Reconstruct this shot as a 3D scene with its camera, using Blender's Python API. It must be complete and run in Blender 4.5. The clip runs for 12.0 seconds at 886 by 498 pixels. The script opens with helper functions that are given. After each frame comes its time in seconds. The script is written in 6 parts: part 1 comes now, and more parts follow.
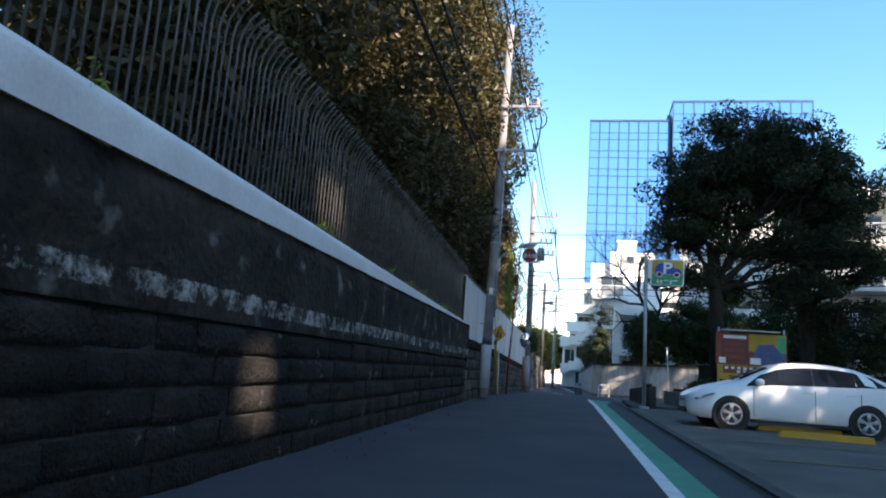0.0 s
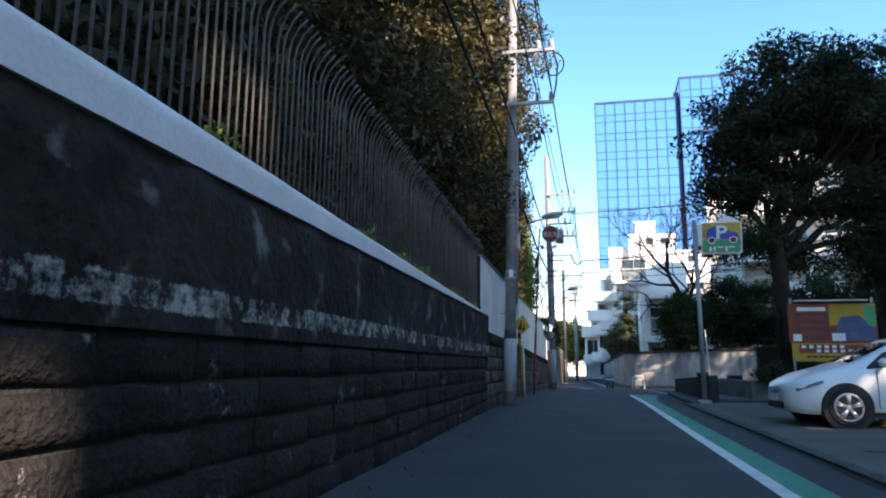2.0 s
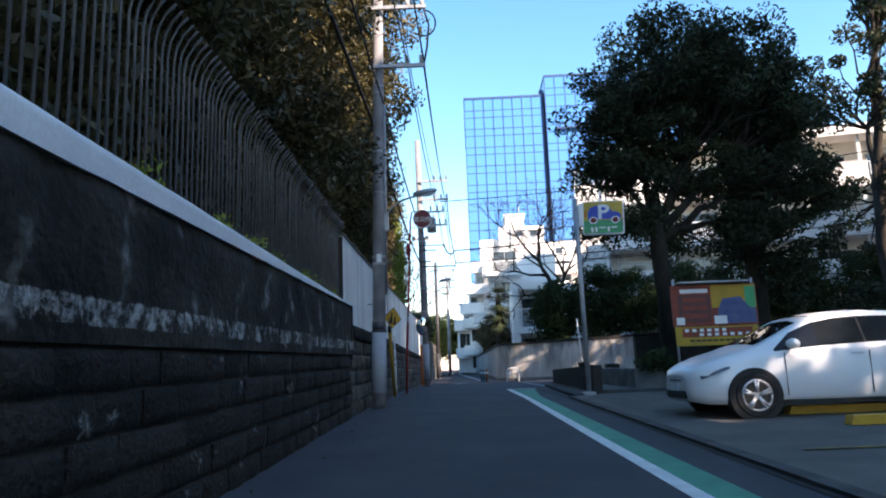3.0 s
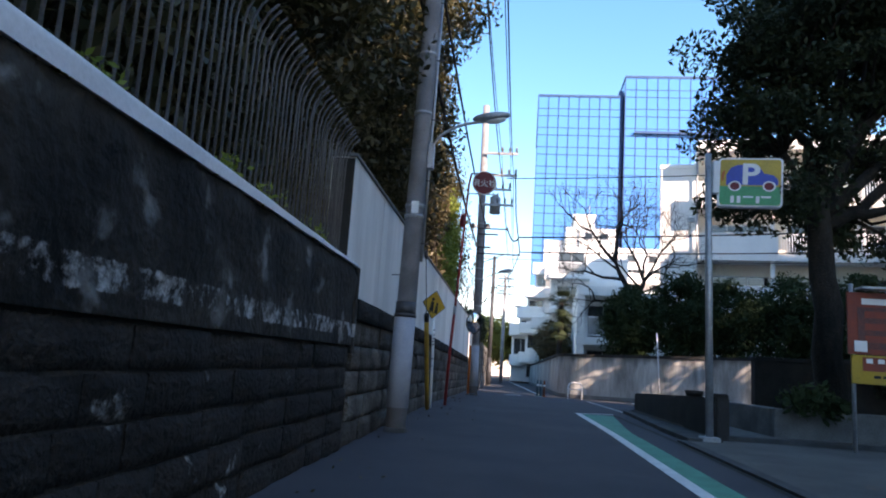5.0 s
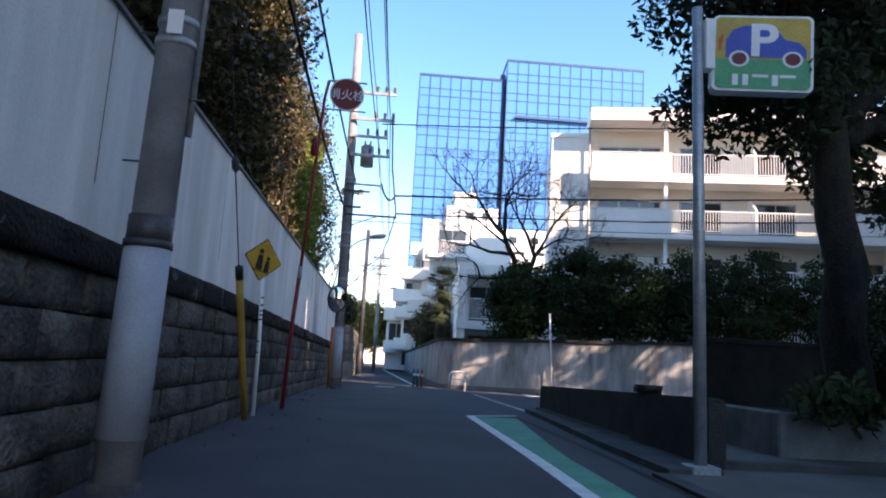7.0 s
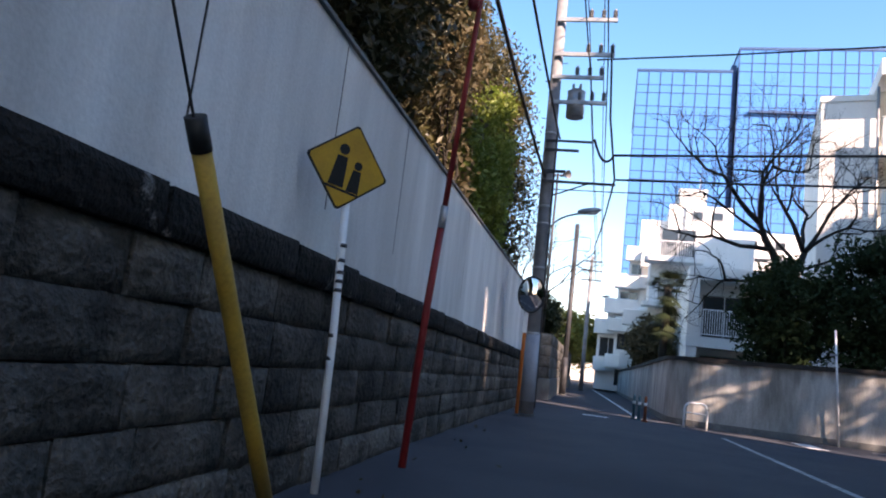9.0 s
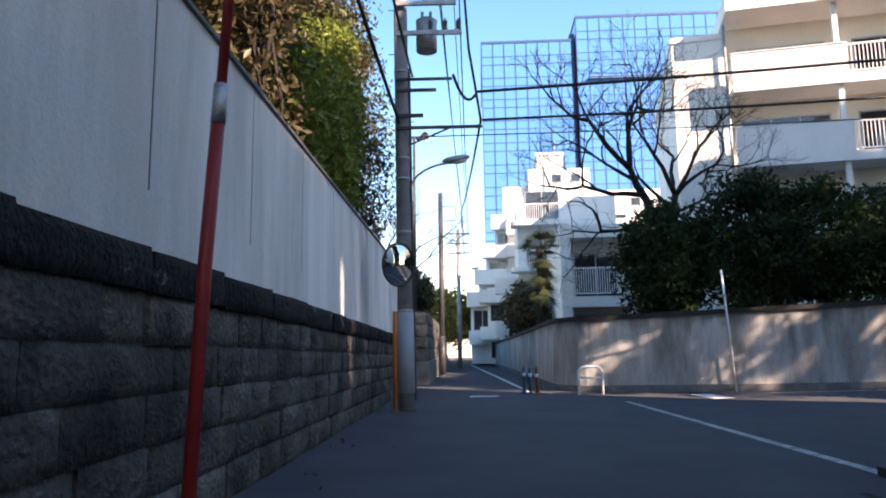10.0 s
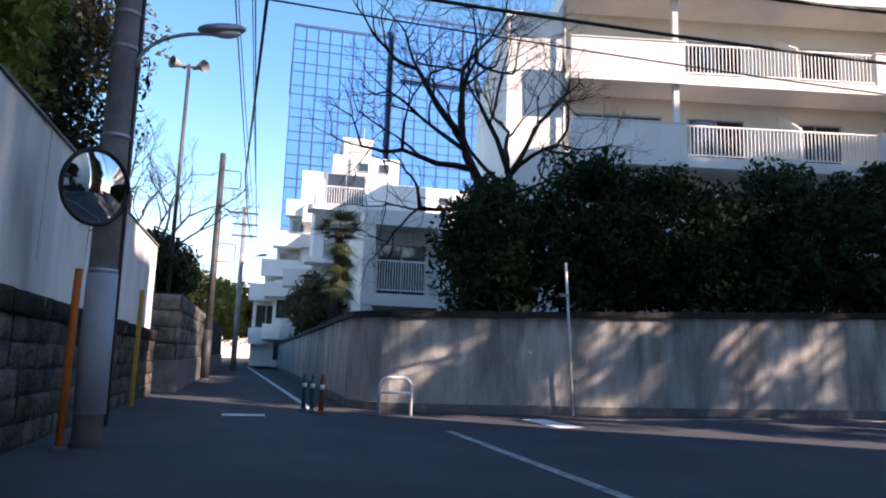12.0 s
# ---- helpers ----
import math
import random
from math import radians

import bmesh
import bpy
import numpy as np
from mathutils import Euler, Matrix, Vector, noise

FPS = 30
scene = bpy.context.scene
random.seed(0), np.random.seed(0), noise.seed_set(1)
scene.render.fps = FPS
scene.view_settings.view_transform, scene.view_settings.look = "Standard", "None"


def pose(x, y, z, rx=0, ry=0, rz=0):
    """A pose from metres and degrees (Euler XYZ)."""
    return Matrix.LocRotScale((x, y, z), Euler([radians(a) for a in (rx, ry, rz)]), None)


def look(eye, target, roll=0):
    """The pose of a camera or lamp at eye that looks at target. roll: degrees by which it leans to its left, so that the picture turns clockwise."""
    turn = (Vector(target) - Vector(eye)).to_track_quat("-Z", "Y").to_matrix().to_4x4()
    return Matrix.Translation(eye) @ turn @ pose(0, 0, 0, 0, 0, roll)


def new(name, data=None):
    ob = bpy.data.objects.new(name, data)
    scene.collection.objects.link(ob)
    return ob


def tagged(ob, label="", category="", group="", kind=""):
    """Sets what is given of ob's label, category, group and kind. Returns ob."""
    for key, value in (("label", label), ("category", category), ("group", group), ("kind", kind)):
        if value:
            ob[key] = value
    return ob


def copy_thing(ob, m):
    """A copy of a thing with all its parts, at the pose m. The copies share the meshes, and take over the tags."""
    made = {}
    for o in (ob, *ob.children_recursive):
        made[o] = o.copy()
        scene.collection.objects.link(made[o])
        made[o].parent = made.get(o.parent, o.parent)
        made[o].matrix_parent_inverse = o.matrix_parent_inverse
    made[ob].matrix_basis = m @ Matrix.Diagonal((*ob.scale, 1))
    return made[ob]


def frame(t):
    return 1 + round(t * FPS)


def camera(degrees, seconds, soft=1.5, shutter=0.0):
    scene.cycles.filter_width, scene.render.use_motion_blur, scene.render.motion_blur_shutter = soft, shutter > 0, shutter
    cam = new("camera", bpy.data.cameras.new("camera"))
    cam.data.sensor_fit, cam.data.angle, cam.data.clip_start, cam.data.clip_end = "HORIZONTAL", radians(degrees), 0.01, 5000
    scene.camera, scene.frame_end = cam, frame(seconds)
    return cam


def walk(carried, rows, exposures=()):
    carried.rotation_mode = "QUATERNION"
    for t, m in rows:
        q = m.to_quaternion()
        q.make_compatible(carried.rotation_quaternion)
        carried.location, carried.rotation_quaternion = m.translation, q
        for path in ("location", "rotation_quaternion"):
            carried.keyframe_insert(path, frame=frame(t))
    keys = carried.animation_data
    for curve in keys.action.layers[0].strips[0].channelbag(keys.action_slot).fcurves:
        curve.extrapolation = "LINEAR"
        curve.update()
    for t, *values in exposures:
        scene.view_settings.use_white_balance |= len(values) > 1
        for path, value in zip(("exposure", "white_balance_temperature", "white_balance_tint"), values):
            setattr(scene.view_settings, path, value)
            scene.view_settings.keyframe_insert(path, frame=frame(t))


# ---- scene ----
cam = camera(64.7, 12.0, soft=2.0)
PATH = [
    (0, (-0.526, 0.2, 0.695), (-0.883, 2.138, 1.036), 4.2),
    (0.5, (-0.619, 0.877, 0.741), (-1.123, 2.781, 1.089), 5.2),
    (1, (-0.771, 1.758, 0.751), (-1.248, 3.667, 1.109), 4.1),
    (1.5, (-0.905, 2.671, 0.753), (-1.424, 4.571, 1.104), 2.7),
    (2, (-1.081, 3.621, 0.773), (-1.465, 5.554, 1.113), 0.4),
    (2.5, (-1.205, 4.656, 0.804), (-1.397, 6.619, 1.135), -0.9),
    (2.7, (-1.194, 5.023, 0.799), (-1.206, 6.996, 1.126), -2.3),
    (4.3, (-1.33, 9.02, 0.841), (-1.445, 10.99, 1.166), 0.6),
    (4.5, (-1.308, 9.396, 0.872), (-1.38, 11.369, 1.192), 1.9),
    (5, (-1.337, 10.52, 0.88), (-1.529, 12.483, 1.209), 3.8),
    (5.5, (-1.316, 11.747, 0.897), (-1.37, 13.718, 1.233), 2.5),
    (6, (-1.368, 12.921, 0.916), (-1.667, 14.873, 1.233), 3.8),
    (6.5, (-1.311, 14.189, 0.913), (-1.146, 16.157, 1.227), -0.1),
    (7, (-1.165, 15.347, 0.886), (-1.008, 17.316, 1.202), 3.3),
    (7.2, (-1.133, 15.84, 0.879), (-1.118, 17.817, 1.181), 5.0),
    (8.8, (-1.14, 20.361, 0.968), (-1.406, 22.32, 1.273), 6.2),
    (9, (-1.183, 20.887, 0.965), (-1.619, 22.816, 1.266), 6.9),
    (9.5, (-1.359, 22.294, 0.996), (-1.799, 24.221, 1.298), 2.3),
    (10, (-1.398, 23.604, 0.976), (-1.451, 25.582, 1.262), -0.8),
    (10.5, (-1.379, 24.908, 0.995), (-1.335, 26.888, 1.274), 0.7),
    (11, (-1.301, 26.132, 0.96), (-1.359, 28.109, 1.258), 2.8),
    (11.5, (-1.109, 27.236, 0.969), (-0.842, 29.196, 1.263), -0.8),
    (12, (-0.926, 28.391, 0.926), (-0.41, 30.299, 1.231), 2.0),
]
walk(cam, [(t, look(eye, target, roll)) for t, eye, target, roll in PATH],
     exposures=[(0.0, 1.6, 7700, 21), (2.5, 1.68, 7700, 24), (5.0, 1.7, 7900, 29), (9.0, 1.58, 8100, 33), (10.5, 1.78, 8500, 31), (11.0, 1.74, 8500, 31), (12.0, 1.3, 7600, 31)])

# ---- light: low winter sun from behind on the right, clear sky ----
SUN_EL, SUN_AZ = 33.0, 48.0   # elevation; degrees from -y towards +x
SUN_TO = Vector((math.cos(radians(SUN_EL)) * math.sin(radians(SUN_AZ)), -math.cos(radians(SUN_EL)) * math.cos(radians(SUN_AZ)), math.sin(radians(SUN_EL))))
world = bpy.data.worlds.new("sky")
scene.world = world
world.use_nodes = True
wn = world.node_tree.nodes
sky = wn.new("ShaderNodeTexSky")
sky.sky_type, sky.sun_disc = "NISHITA", False
sky.sun_elevation, sky.sun_rotation = radians(SUN_EL), radians(180 - SUN_AZ)
sky.air_density, sky.dust_density, sky.ozone_density = 1.0, 0.3, 2.0
tone = wn.new("ShaderNodeHueSaturation")
tone.inputs["Saturation"].default_value = 1.3
tone.inputs["Hue"].default_value = 0.49
world.node_tree.links.new(sky.outputs[0], tone.inputs["Color"])
world.node_tree.links.new(tone.outputs[0], wn["Background"].inputs[0])
wn["Background"].inputs[1].default_value = 0.15
sun_data = bpy.data.lights.new("sun", "SUN")
sun_data.energy, sun_data.angle, sun_data.color = 5.0, radians(0.53), (1.0, 0.93, 0.82)
sun = new("sun", sun_data)
sun.matrix_world = look(SUN_TO * 80, (0, 0, 0))


# ---- helpers for building ----
def G(x, y):
    """Height of the road: it climbs gently, dips again, and the side street rises to the right."""
    if y < 22:
        z = -0.0112 * (22 - max(y, -25))
    elif y < 28:
        z = 0.0
    elif y < 40:
        z = -0.0105 * (y - 28)
    else:
        z = -0.126
    side = max(0.0, min(1.0, (y - 31) / 8))
    return z + 0.016 * side * max(0.0, min(x, 40) - 4)


def mesh_ob(name, bm, material, parent=None, smooth=False):
    me = bpy.data.meshes.new(name)
    bm.to_mesh(me)
    bm.free()
    if material:
        me.materials.append(material)
    if smooth:
        me.shade_smooth()
    ob = new(name, me)
    if parent:
        ob.parent = parent
    return ob


def part(name, bm, material, parent, label="", smooth=False):
    ob = mesh_ob(name, bm, material, parent, smooth)
    return tagged(ob, label)


def thing(name, label, category, group="", kind="", at=(0, 0, 0), turn=0):
    ob = new(name)
    ob.empty_display_size = 0.2
    ob.matrix_basis = pose(*at, 0, 0, turn)
    return tagged(ob, label, category, group, kind)


def BM():
    return bmesh.new()


def box(bm, x0, x1, y0, y1, z0, z1, bevel=0.0):
    vs = [bm.verts.new(p) for p in ((x0, y0, z0), (x1, y0, z0), (x1, y1, z0), (x0, y1, z0), (x0, y0, z1), (x1, y0, z1), (x1, y1, z1), (x0, y1, z1))]
    fs = [bm.faces.new([vs[i] for i in f]) for f in ((0, 3, 2, 1), (4, 5, 6, 7), (0, 1, 5, 4), (1, 2, 6, 5), (2, 3, 7, 6), (3, 0, 4, 7))]
    if bevel:
        bmesh.ops.bevel(bm, geom=list({e for f in fs for e in f.edges}), offset=bevel, segments=1, affect="EDGES")
    return bm


def cyl(bm, p0, p1, r0, r1=None, n=12, caps=True):
    r1 = r0 if r1 is None else r1
    p0, p1 = Vector(p0), Vector(p1)
    q = (p1 - p0).to_track_quat("Z", "Y")
    rings = []
    for p, r in ((p0, r0), (p1, r1)):
        rings.append([bm.verts.new(p + q @ Vector((r * math.cos(2 * math.pi * k / n), r * math.sin(2 * math.pi * k / n), 0))) for k in range(n)])
    for k in range(n):
        f = bm.faces.new((rings[0][k], rings[0][(k + 1) % n], rings[1][(k + 1) % n], rings[1][k]))
        f.smooth = True
    if caps:
        bm.faces.new(rings[0][::-1])
        bm.faces.new(rings[1])
    return bm


def tube(bm, pts, r, n=8):
    """A round bar through the points, with mitred rings; r is one radius or one for each point."""
    pts = [Vector(p) for p in pts]
    rs = r if isinstance(r, (list, tuple)) else [r] * len(pts)
    rings = []
    for i, p in enumerate(pts):
        d = (pts[min(i + 1, len(pts) - 1)] - pts[max(i - 1, 0)]).normalized()
        a = Vector((0, 0, 1)) if abs(d.z) < 0.9 else Vector((0, 1, 0))
        u = d.cross(a).normalized()
        v = d.cross(u)
        rings.append([bm.verts.new(p + rs[i] * (math.cos(2 * math.pi * k / n) * u + math.sin(2 * math.pi * k / n) * v)) for k in range(n)])
    for a, b in zip(rings, rings[1:]):
        for k in range(n):
            f = bm.faces.new((a[k], b[k], b[(k + 1) % n], a[(k + 1) % n]))
            f.smooth = True
    bm.faces.new(rings[0])
    bm.faces.new(rings[-1][::-1])
    return bm


def prism(bm, outline, y0, y1):
    """An outline in x and z, drawn out along y."""
    a = [bm.verts.new((x, y0, z)) for x, z in outline]
    b = [bm.verts.new((x, y1, z)) for x, z in outline]
    n = len(outline)
    bm.faces.new(a)
    bm.faces.new(b[::-1])
    for k in range(n):
        bm.faces.new((a[(k + 1) % n], a[k], b[k], b[(k + 1) % n]))
    return bm


def strip(bm, x0, x1, y0, y1, up, thick=0.0, step=1.0):
    """A band on the road that follows its heights; x0 and x1 are numbers or functions of y."""
    n = max(1, int(math.ceil((y1 - y0) / step)))
    rows = []
    for i in range(n + 1):
        y = y0 + (y1 - y0) * i / n
        a = x0(y) if callable(x0) else x0
        b = x1(y) if callable(x1) else x1
        rows.append([bm.verts.new((x, y, G(x, y) + up)) for x in (a, b)] + ([bm.verts.new((x, y, G(x, y) + up - thick)) for x in (a, b)] if thick else []))
    for p, q in zip(rows, rows[1:]):
        bm.faces.new((p[0], p[1], q[1], q[0]))
        if thick:
            bm.faces.new((p[2], p[0], q[0], q[2]))
            bm.faces.new((p[1], p[3], q[3], q[1]))
    if thick:
        bm.faces.new((rows[0][2], rows[0][3], rows[0][1], rows[0][0]))
        bm.faces.new((rows[-1][0], rows[-1][1], rows[-1][3], rows[-1][2]))
    return bm


def flat_text(body, size, material, parent, m, name="lettering", label=""):
    cu = bpy.data.curves.new(name, "FONT")
    cu.body, cu.size, cu.extrude = body, size, 0.002
    cu.align_x, cu.align_y = "CENTER", "CENTER"
    cu.materials.append(material)
    ob = new(name, cu)
    ob.parent, ob.matrix_basis = parent, m
    return tagged(ob, label)


# ---- materials ----
def material_of(name, c1, c2=None, rough=0.8, scale=3.0, fine=60.0, bump=0.25, metal=0.0, spec=0.3, rand=0.0, grain=0.25, streak=1.0, flecks=0.0, relief=0.03):
    """Two colours mixed by a broad noise, with a fine grain over it; streak below 1 draws the broad noise out downwards."""
    m = bpy.data.materials.new(name)
    m.use_nodes = True
    nt = m.node_tree
    N, L = nt.nodes, nt.links
    b = N["Principled BSDF"]
    geo = N.new("ShaderNodeNewGeometry")
    mp = N.new("ShaderNodeMapping")
    mp.inputs["Scale"].default_value = (1, 1, streak)
    L.new(geo.outputs["Position"], mp.inputs[0])
    big = N.new("ShaderNodeTexNoise")
    big.inputs["Scale"].default_value, big.inputs["Detail"].default_value, big.inputs["Roughness"].default_value = scale, 6, 0.6
    L.new(mp.outputs[0], big.inputs[0])
    ramp = N.new("ShaderNodeMapRange")
    ramp.inputs[1].default_value, ramp.inputs[2].default_value = 0.35, 0.65
    L.new(big.outputs[0], ramp.inputs[0])
    mix = N.new("ShaderNodeMix")
    mix.data_type = "RGBA"
    mix.inputs["A"].default_value, mix.inputs["B"].default_value = (*c1, 1), (*(c2 or c1), 1)
    L.new(ramp.outputs[0], mix.inputs["Factor"])
    fn = N.new("ShaderNodeTexNoise")
    fn.inputs["Scale"].default_value, fn.inputs["Detail"].default_value = fine, 3
    L.new(geo.outputs["Position"], fn.inputs[0])
    g = N.new("ShaderNodeMapRange")
    g.inputs[1].default_value, g.inputs[2].default_value, g.inputs[3].default_value, g.inputs[4].default_value = 0.25, 0.75, 1 - grain, 1 + grain
    L.new(fn.outputs[0], g.inputs[0])
    val = g.outputs[0]
    if rand:
        oi = N.new("ShaderNodeObjectInfo")
        rr = N.new("ShaderNodeMapRange")
        rr.inputs[3].default_value, rr.inputs[4].default_value = 1 - rand, 1 + rand
        L.new(oi.outputs["Random"], rr.inputs[0])
        mu = N.new("ShaderNodeMath")
        mu.operation = "MULTIPLY"
        L.new(val, mu.inputs[0])
        L.new(rr.outputs[0], mu.inputs[1])
        val = mu.outputs[0]
    colour = mix.outputs["Result"]
    if flecks:
        fk = N.new("ShaderNodeTexNoise")
        fk.inputs["Scale"].default_value, fk.inputs["Detail"].default_value, fk.inputs["Roughness"].default_value = 2.6, 9, 0.72
        L.new(geo.outputs["Position"], fk.inputs[0])
        fr = N.new("ShaderNodeMapRange")
        fr.inputs[1].default_value, fr.inputs[2].default_value, fr.inputs[4].default_value = 0.61, 0.7, flecks
        L.new(fk.outputs[0], fr.inputs[0])
        fm = N.new("ShaderNodeMix")
        fm.data_type = "RGBA"
        fm.inputs["B"].default_value = (0.42, 0.42, 0.41, 1)
        L.new(fr.outputs[0], fm.inputs["Factor"])
        L.new(colour, fm.inputs["A"])
        colour = fm.outputs["Result"]
    hsv = N.new("ShaderNodeHueSaturation")
    L.new(colour, hsv.inputs["Color"])
    L.new(val, hsv.inputs["Value"])
    L.new(hsv.outputs[0], b.inputs["Base Color"])
    b.inputs["Roughness"].default_value, b.inputs["Metallic"].default_value = rough, metal
    b.inputs["Specular IOR Level"].default_value = spec
    if bump:
        add = N.new("ShaderNodeMath")
        add.operation = "ADD"
        L.new(fn.outputs[0], add.inputs[0])
        L.new(big.outputs[0], add.inputs[1])
        bp = N.new("ShaderNodeBump")
        bp.inputs["Strength"].default_value, bp.inputs["Distance"].default_value = bump, relief
        L.new(add.outputs[0], bp.inputs["Height"])
        L.new(bp.outputs[0], b.inputs["Normal"])
    return m


def leaf_material(name, c1, c2, rough=0.5, spec=0.35, through_light=0.25):
    m = bpy.data.materials.new(name)
    m.use_nodes = True
    nt = m.node_tree
    N, L = nt.nodes, nt.links
    b = N["Principled BSDF"]
    geo = N.new("ShaderNodeNewGeometry")
    mix = N.new("ShaderNodeMix")
    mix.data_type = "RGBA"
    mix.inputs["A"].default_value, mix.inputs["B"].default_value = (*c1, 1), (*c2, 1)
    bough = N.new("ShaderNodeTexNoise")
    bough.inputs["Scale"].default_value, bough.inputs["Detail"].default_value = 0.55, 4
    L.new(geo.outputs["Position"], bough.inputs[0])
    patch = N.new("ShaderNodeMapRange")
    patch.inputs[1].default_value, patch.inputs[2].default_value = 0.4, 0.66
    L.new(bough.outputs[0], patch.inputs[0])
    both = N.new("ShaderNodeMath")
    both.operation = "MULTIPLY_ADD"
    both.inputs[1].default_value = 0.45
    L.new(geo.outputs["Random Per Island"], both.inputs[0])
    half = N.new("ShaderNodeMath")
    half.operation = "MULTIPLY"
    half.inputs[1].default_value = 0.55
    L.new(patch.outputs[0], half.inputs[0])
    L.new(half.outputs[0], both.inputs[2])
    L.new(both.outputs[0], mix.inputs["Factor"])
    L.new(mix.outputs["Result"], b.inputs["Base Color"])
    b.inputs["Roughness"].default_value, b.inputs["Specular IOR Level"].default_value = rough, spec
    tr = N.new("ShaderNodeBsdfTranslucent")
    L.new(mix.outputs["Result"], tr.inputs[0])
    ms = N.new("ShaderNodeMixShader")
    ms.inputs[0].default_value = through_light
    L.new(b.outputs[0], ms.inputs[1])
    L.new(tr.outputs[0], ms.inputs[2])
    L.new(ms.outputs[0], N["Material Output"].inputs[0])
    return m


def glass_material(name, tint, rough=0.03, gloss=0.8):
    m = bpy.data.materials.new(name)
    m.use_nodes = True
    b = m.node_tree.nodes["Principled BSDF"]
    b.inputs["Base Color"].default_value = (*tint, 1)
    b.inputs["Roughness"].default_value, b.inputs["Specular IOR Level"].default_value = rough, gloss
    return m


M_ASPHALT = material_of("asphalt", (0.043, 0.045, 0.056), (0.06, 0.062, 0.073), 0.85, 0.7, 140, 0.35, grain=0.35)
M_LOT = material_of("lot_paving", (0.09, 0.085, 0.08), (0.14, 0.13, 0.12), 0.9, 0.8, 90, 0.3, grain=0.3)
M_KERB = material_of("kerb_concrete", (0.085, 0.085, 0.085), (0.045, 0.045, 0.043), 0.9, 2.5, 80, 0.4)
M_JOINT = material_of("gutter_grime", (0.02, 0.02, 0.02), (0.035, 0.033, 0.03), 0.95, 3, 60, 0.3)
M_LOTLINE = material_of("worn_yellow_line", (0.3, 0.2, 0.05), (0.11, 0.1, 0.08), 0.85, 6, 90, 0.2, grain=0.3)
M_LINE = material_of("road_paint_white", (0.72, 0.72, 0.72), (0.55, 0.55, 0.55), 0.7, 5, 120, 0.2, grain=0.2)
M_WORN = material_of("road_paint_worn", (0.5, 0.5, 0.5), (0.16, 0.16, 0.16), 0.75, 9, 120, 0.2, grain=0.3)
M_GREEN = material_of("road_paint_green", (0.03, 0.30, 0.20), (0.025, 0.22, 0.155), 0.75, 3, 120, 0.2, grain=0.2)
M_STONE = material_of("weathered_stone", (0.032, 0.029, 0.026), (0.125, 0.113, 0.1), 0.95, 2.6, 25, 1.0, relief=0.05, rand=0.38, grain=0.4)
M_STONE_PALE = material_of("pale_stone", (0.08, 0.076, 0.07), (0.19, 0.18, 0.165), 0.95, 2.6, 25, 1.0, relief=0.05, rand=0.25, grain=0.35)
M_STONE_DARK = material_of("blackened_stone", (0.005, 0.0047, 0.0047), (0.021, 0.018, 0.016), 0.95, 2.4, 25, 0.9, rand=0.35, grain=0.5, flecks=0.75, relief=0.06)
M_MORTAR = material_of("dark_mortar", (0.02, 0.02, 0.02), (0.04, 0.038, 0.036), 0.95, 4, 40, 0.6)
M_PLASTER = material_of("white_plaster", (0.79, 0.775, 0.75), (0.56, 0.545, 0.525), 0.85, 1.5, 45, 0.15, grain=0.07, streak=0.16)
M_BAND = material_of("white_band_paint", (0.74, 0.75, 0.78), (0.62, 0.63, 0.66), 0.8, 1.2, 45, 0.15, grain=0.08)
M_CAP = material_of("wall_cap", (0.12, 0.12, 0.12), (0.22, 0.22, 0.21), 0.9, 2, 50, 0.3)
M_BAR = material_of("fence_iron", (0.075, 0.073, 0.075), (0.12, 0.118, 0.12), 0.55, 4, 60, 0.1, metal=0.3, spec=0.5)
M_POLE = material_of("pole_concrete", (0.27, 0.27, 0.285), (0.18, 0.18, 0.19), 0.9, 2.5, 60, 0.15, grain=0.12)
M_POLE_LOW = material_of("pole_wrap_grey", (0.33, 0.36, 0.41), (0.26, 0.285, 0.33), 0.7, 2, 60, 0.15, grain=0.1)
M_GALV = material_of("galvanised_steel", (0.42, 0.43, 0.44), (0.3, 0.31, 0.32), 0.5, 6, 60, 0.05, metal=0.6, spec=0.5)
M_DARKSTEEL = material_of("dark_steel", (0.05, 0.05, 0.055), (0.08, 0.08, 0.085), 0.5, 6, 60, 0.05, metal=0.4)
M_CABLE = material_of("cable_rubber", (0.012, 0.012, 0.013), (0.02, 0.02, 0.02), 0.6, 6, 60, 0)
M_WHITE = material_of("white_paint", (0.8, 0.8, 0.8), (0.72, 0.72, 0.72), 0.5, 4, 60, 0.05, grain=0.05)
M_RED = material_of("red_paint", (0.3, 0.02, 0.02), (0.2, 0.016, 0.016), 0.45, 4, 60, 0.08, grain=0.12)
M_SIGN_RED = material_of("sign_red", (0.17, 0.012, 0.02), (0.14, 0.012, 0.018), 0.45, 3, 60, 0.02, grain=0.05)
M_ORANGE = material_of("orange_paint", (0.62, 0.15, 0.03), (0.5, 0.12, 0.03), 0.5, 4, 60, 0.08, grain=0.12)
M_YELLOW = material_of("yellow_sign", (0.56, 0.30, 0.03), (0.44, 0.23, 0.03), 0.5, 5, 60, 0.03, grain=0.08)
M_GUARD = material_of("yellow_plastic_guard", (0.5, 0.28, 0.04), (0.34, 0.19, 0.04), 0.55, 3, 50, 0.05, grain=0.15)
M_BLACK = material_of("black_paint", (0.012, 0.012, 0.012), (0.02, 0.02, 0.02), 0.5, 5, 60, 0)
M_TEAL = material_of("teal_paint", (0.03, 0.12, 0.15), (0.03, 0.1, 0.13), 0.5, 5, 60, 0.05)
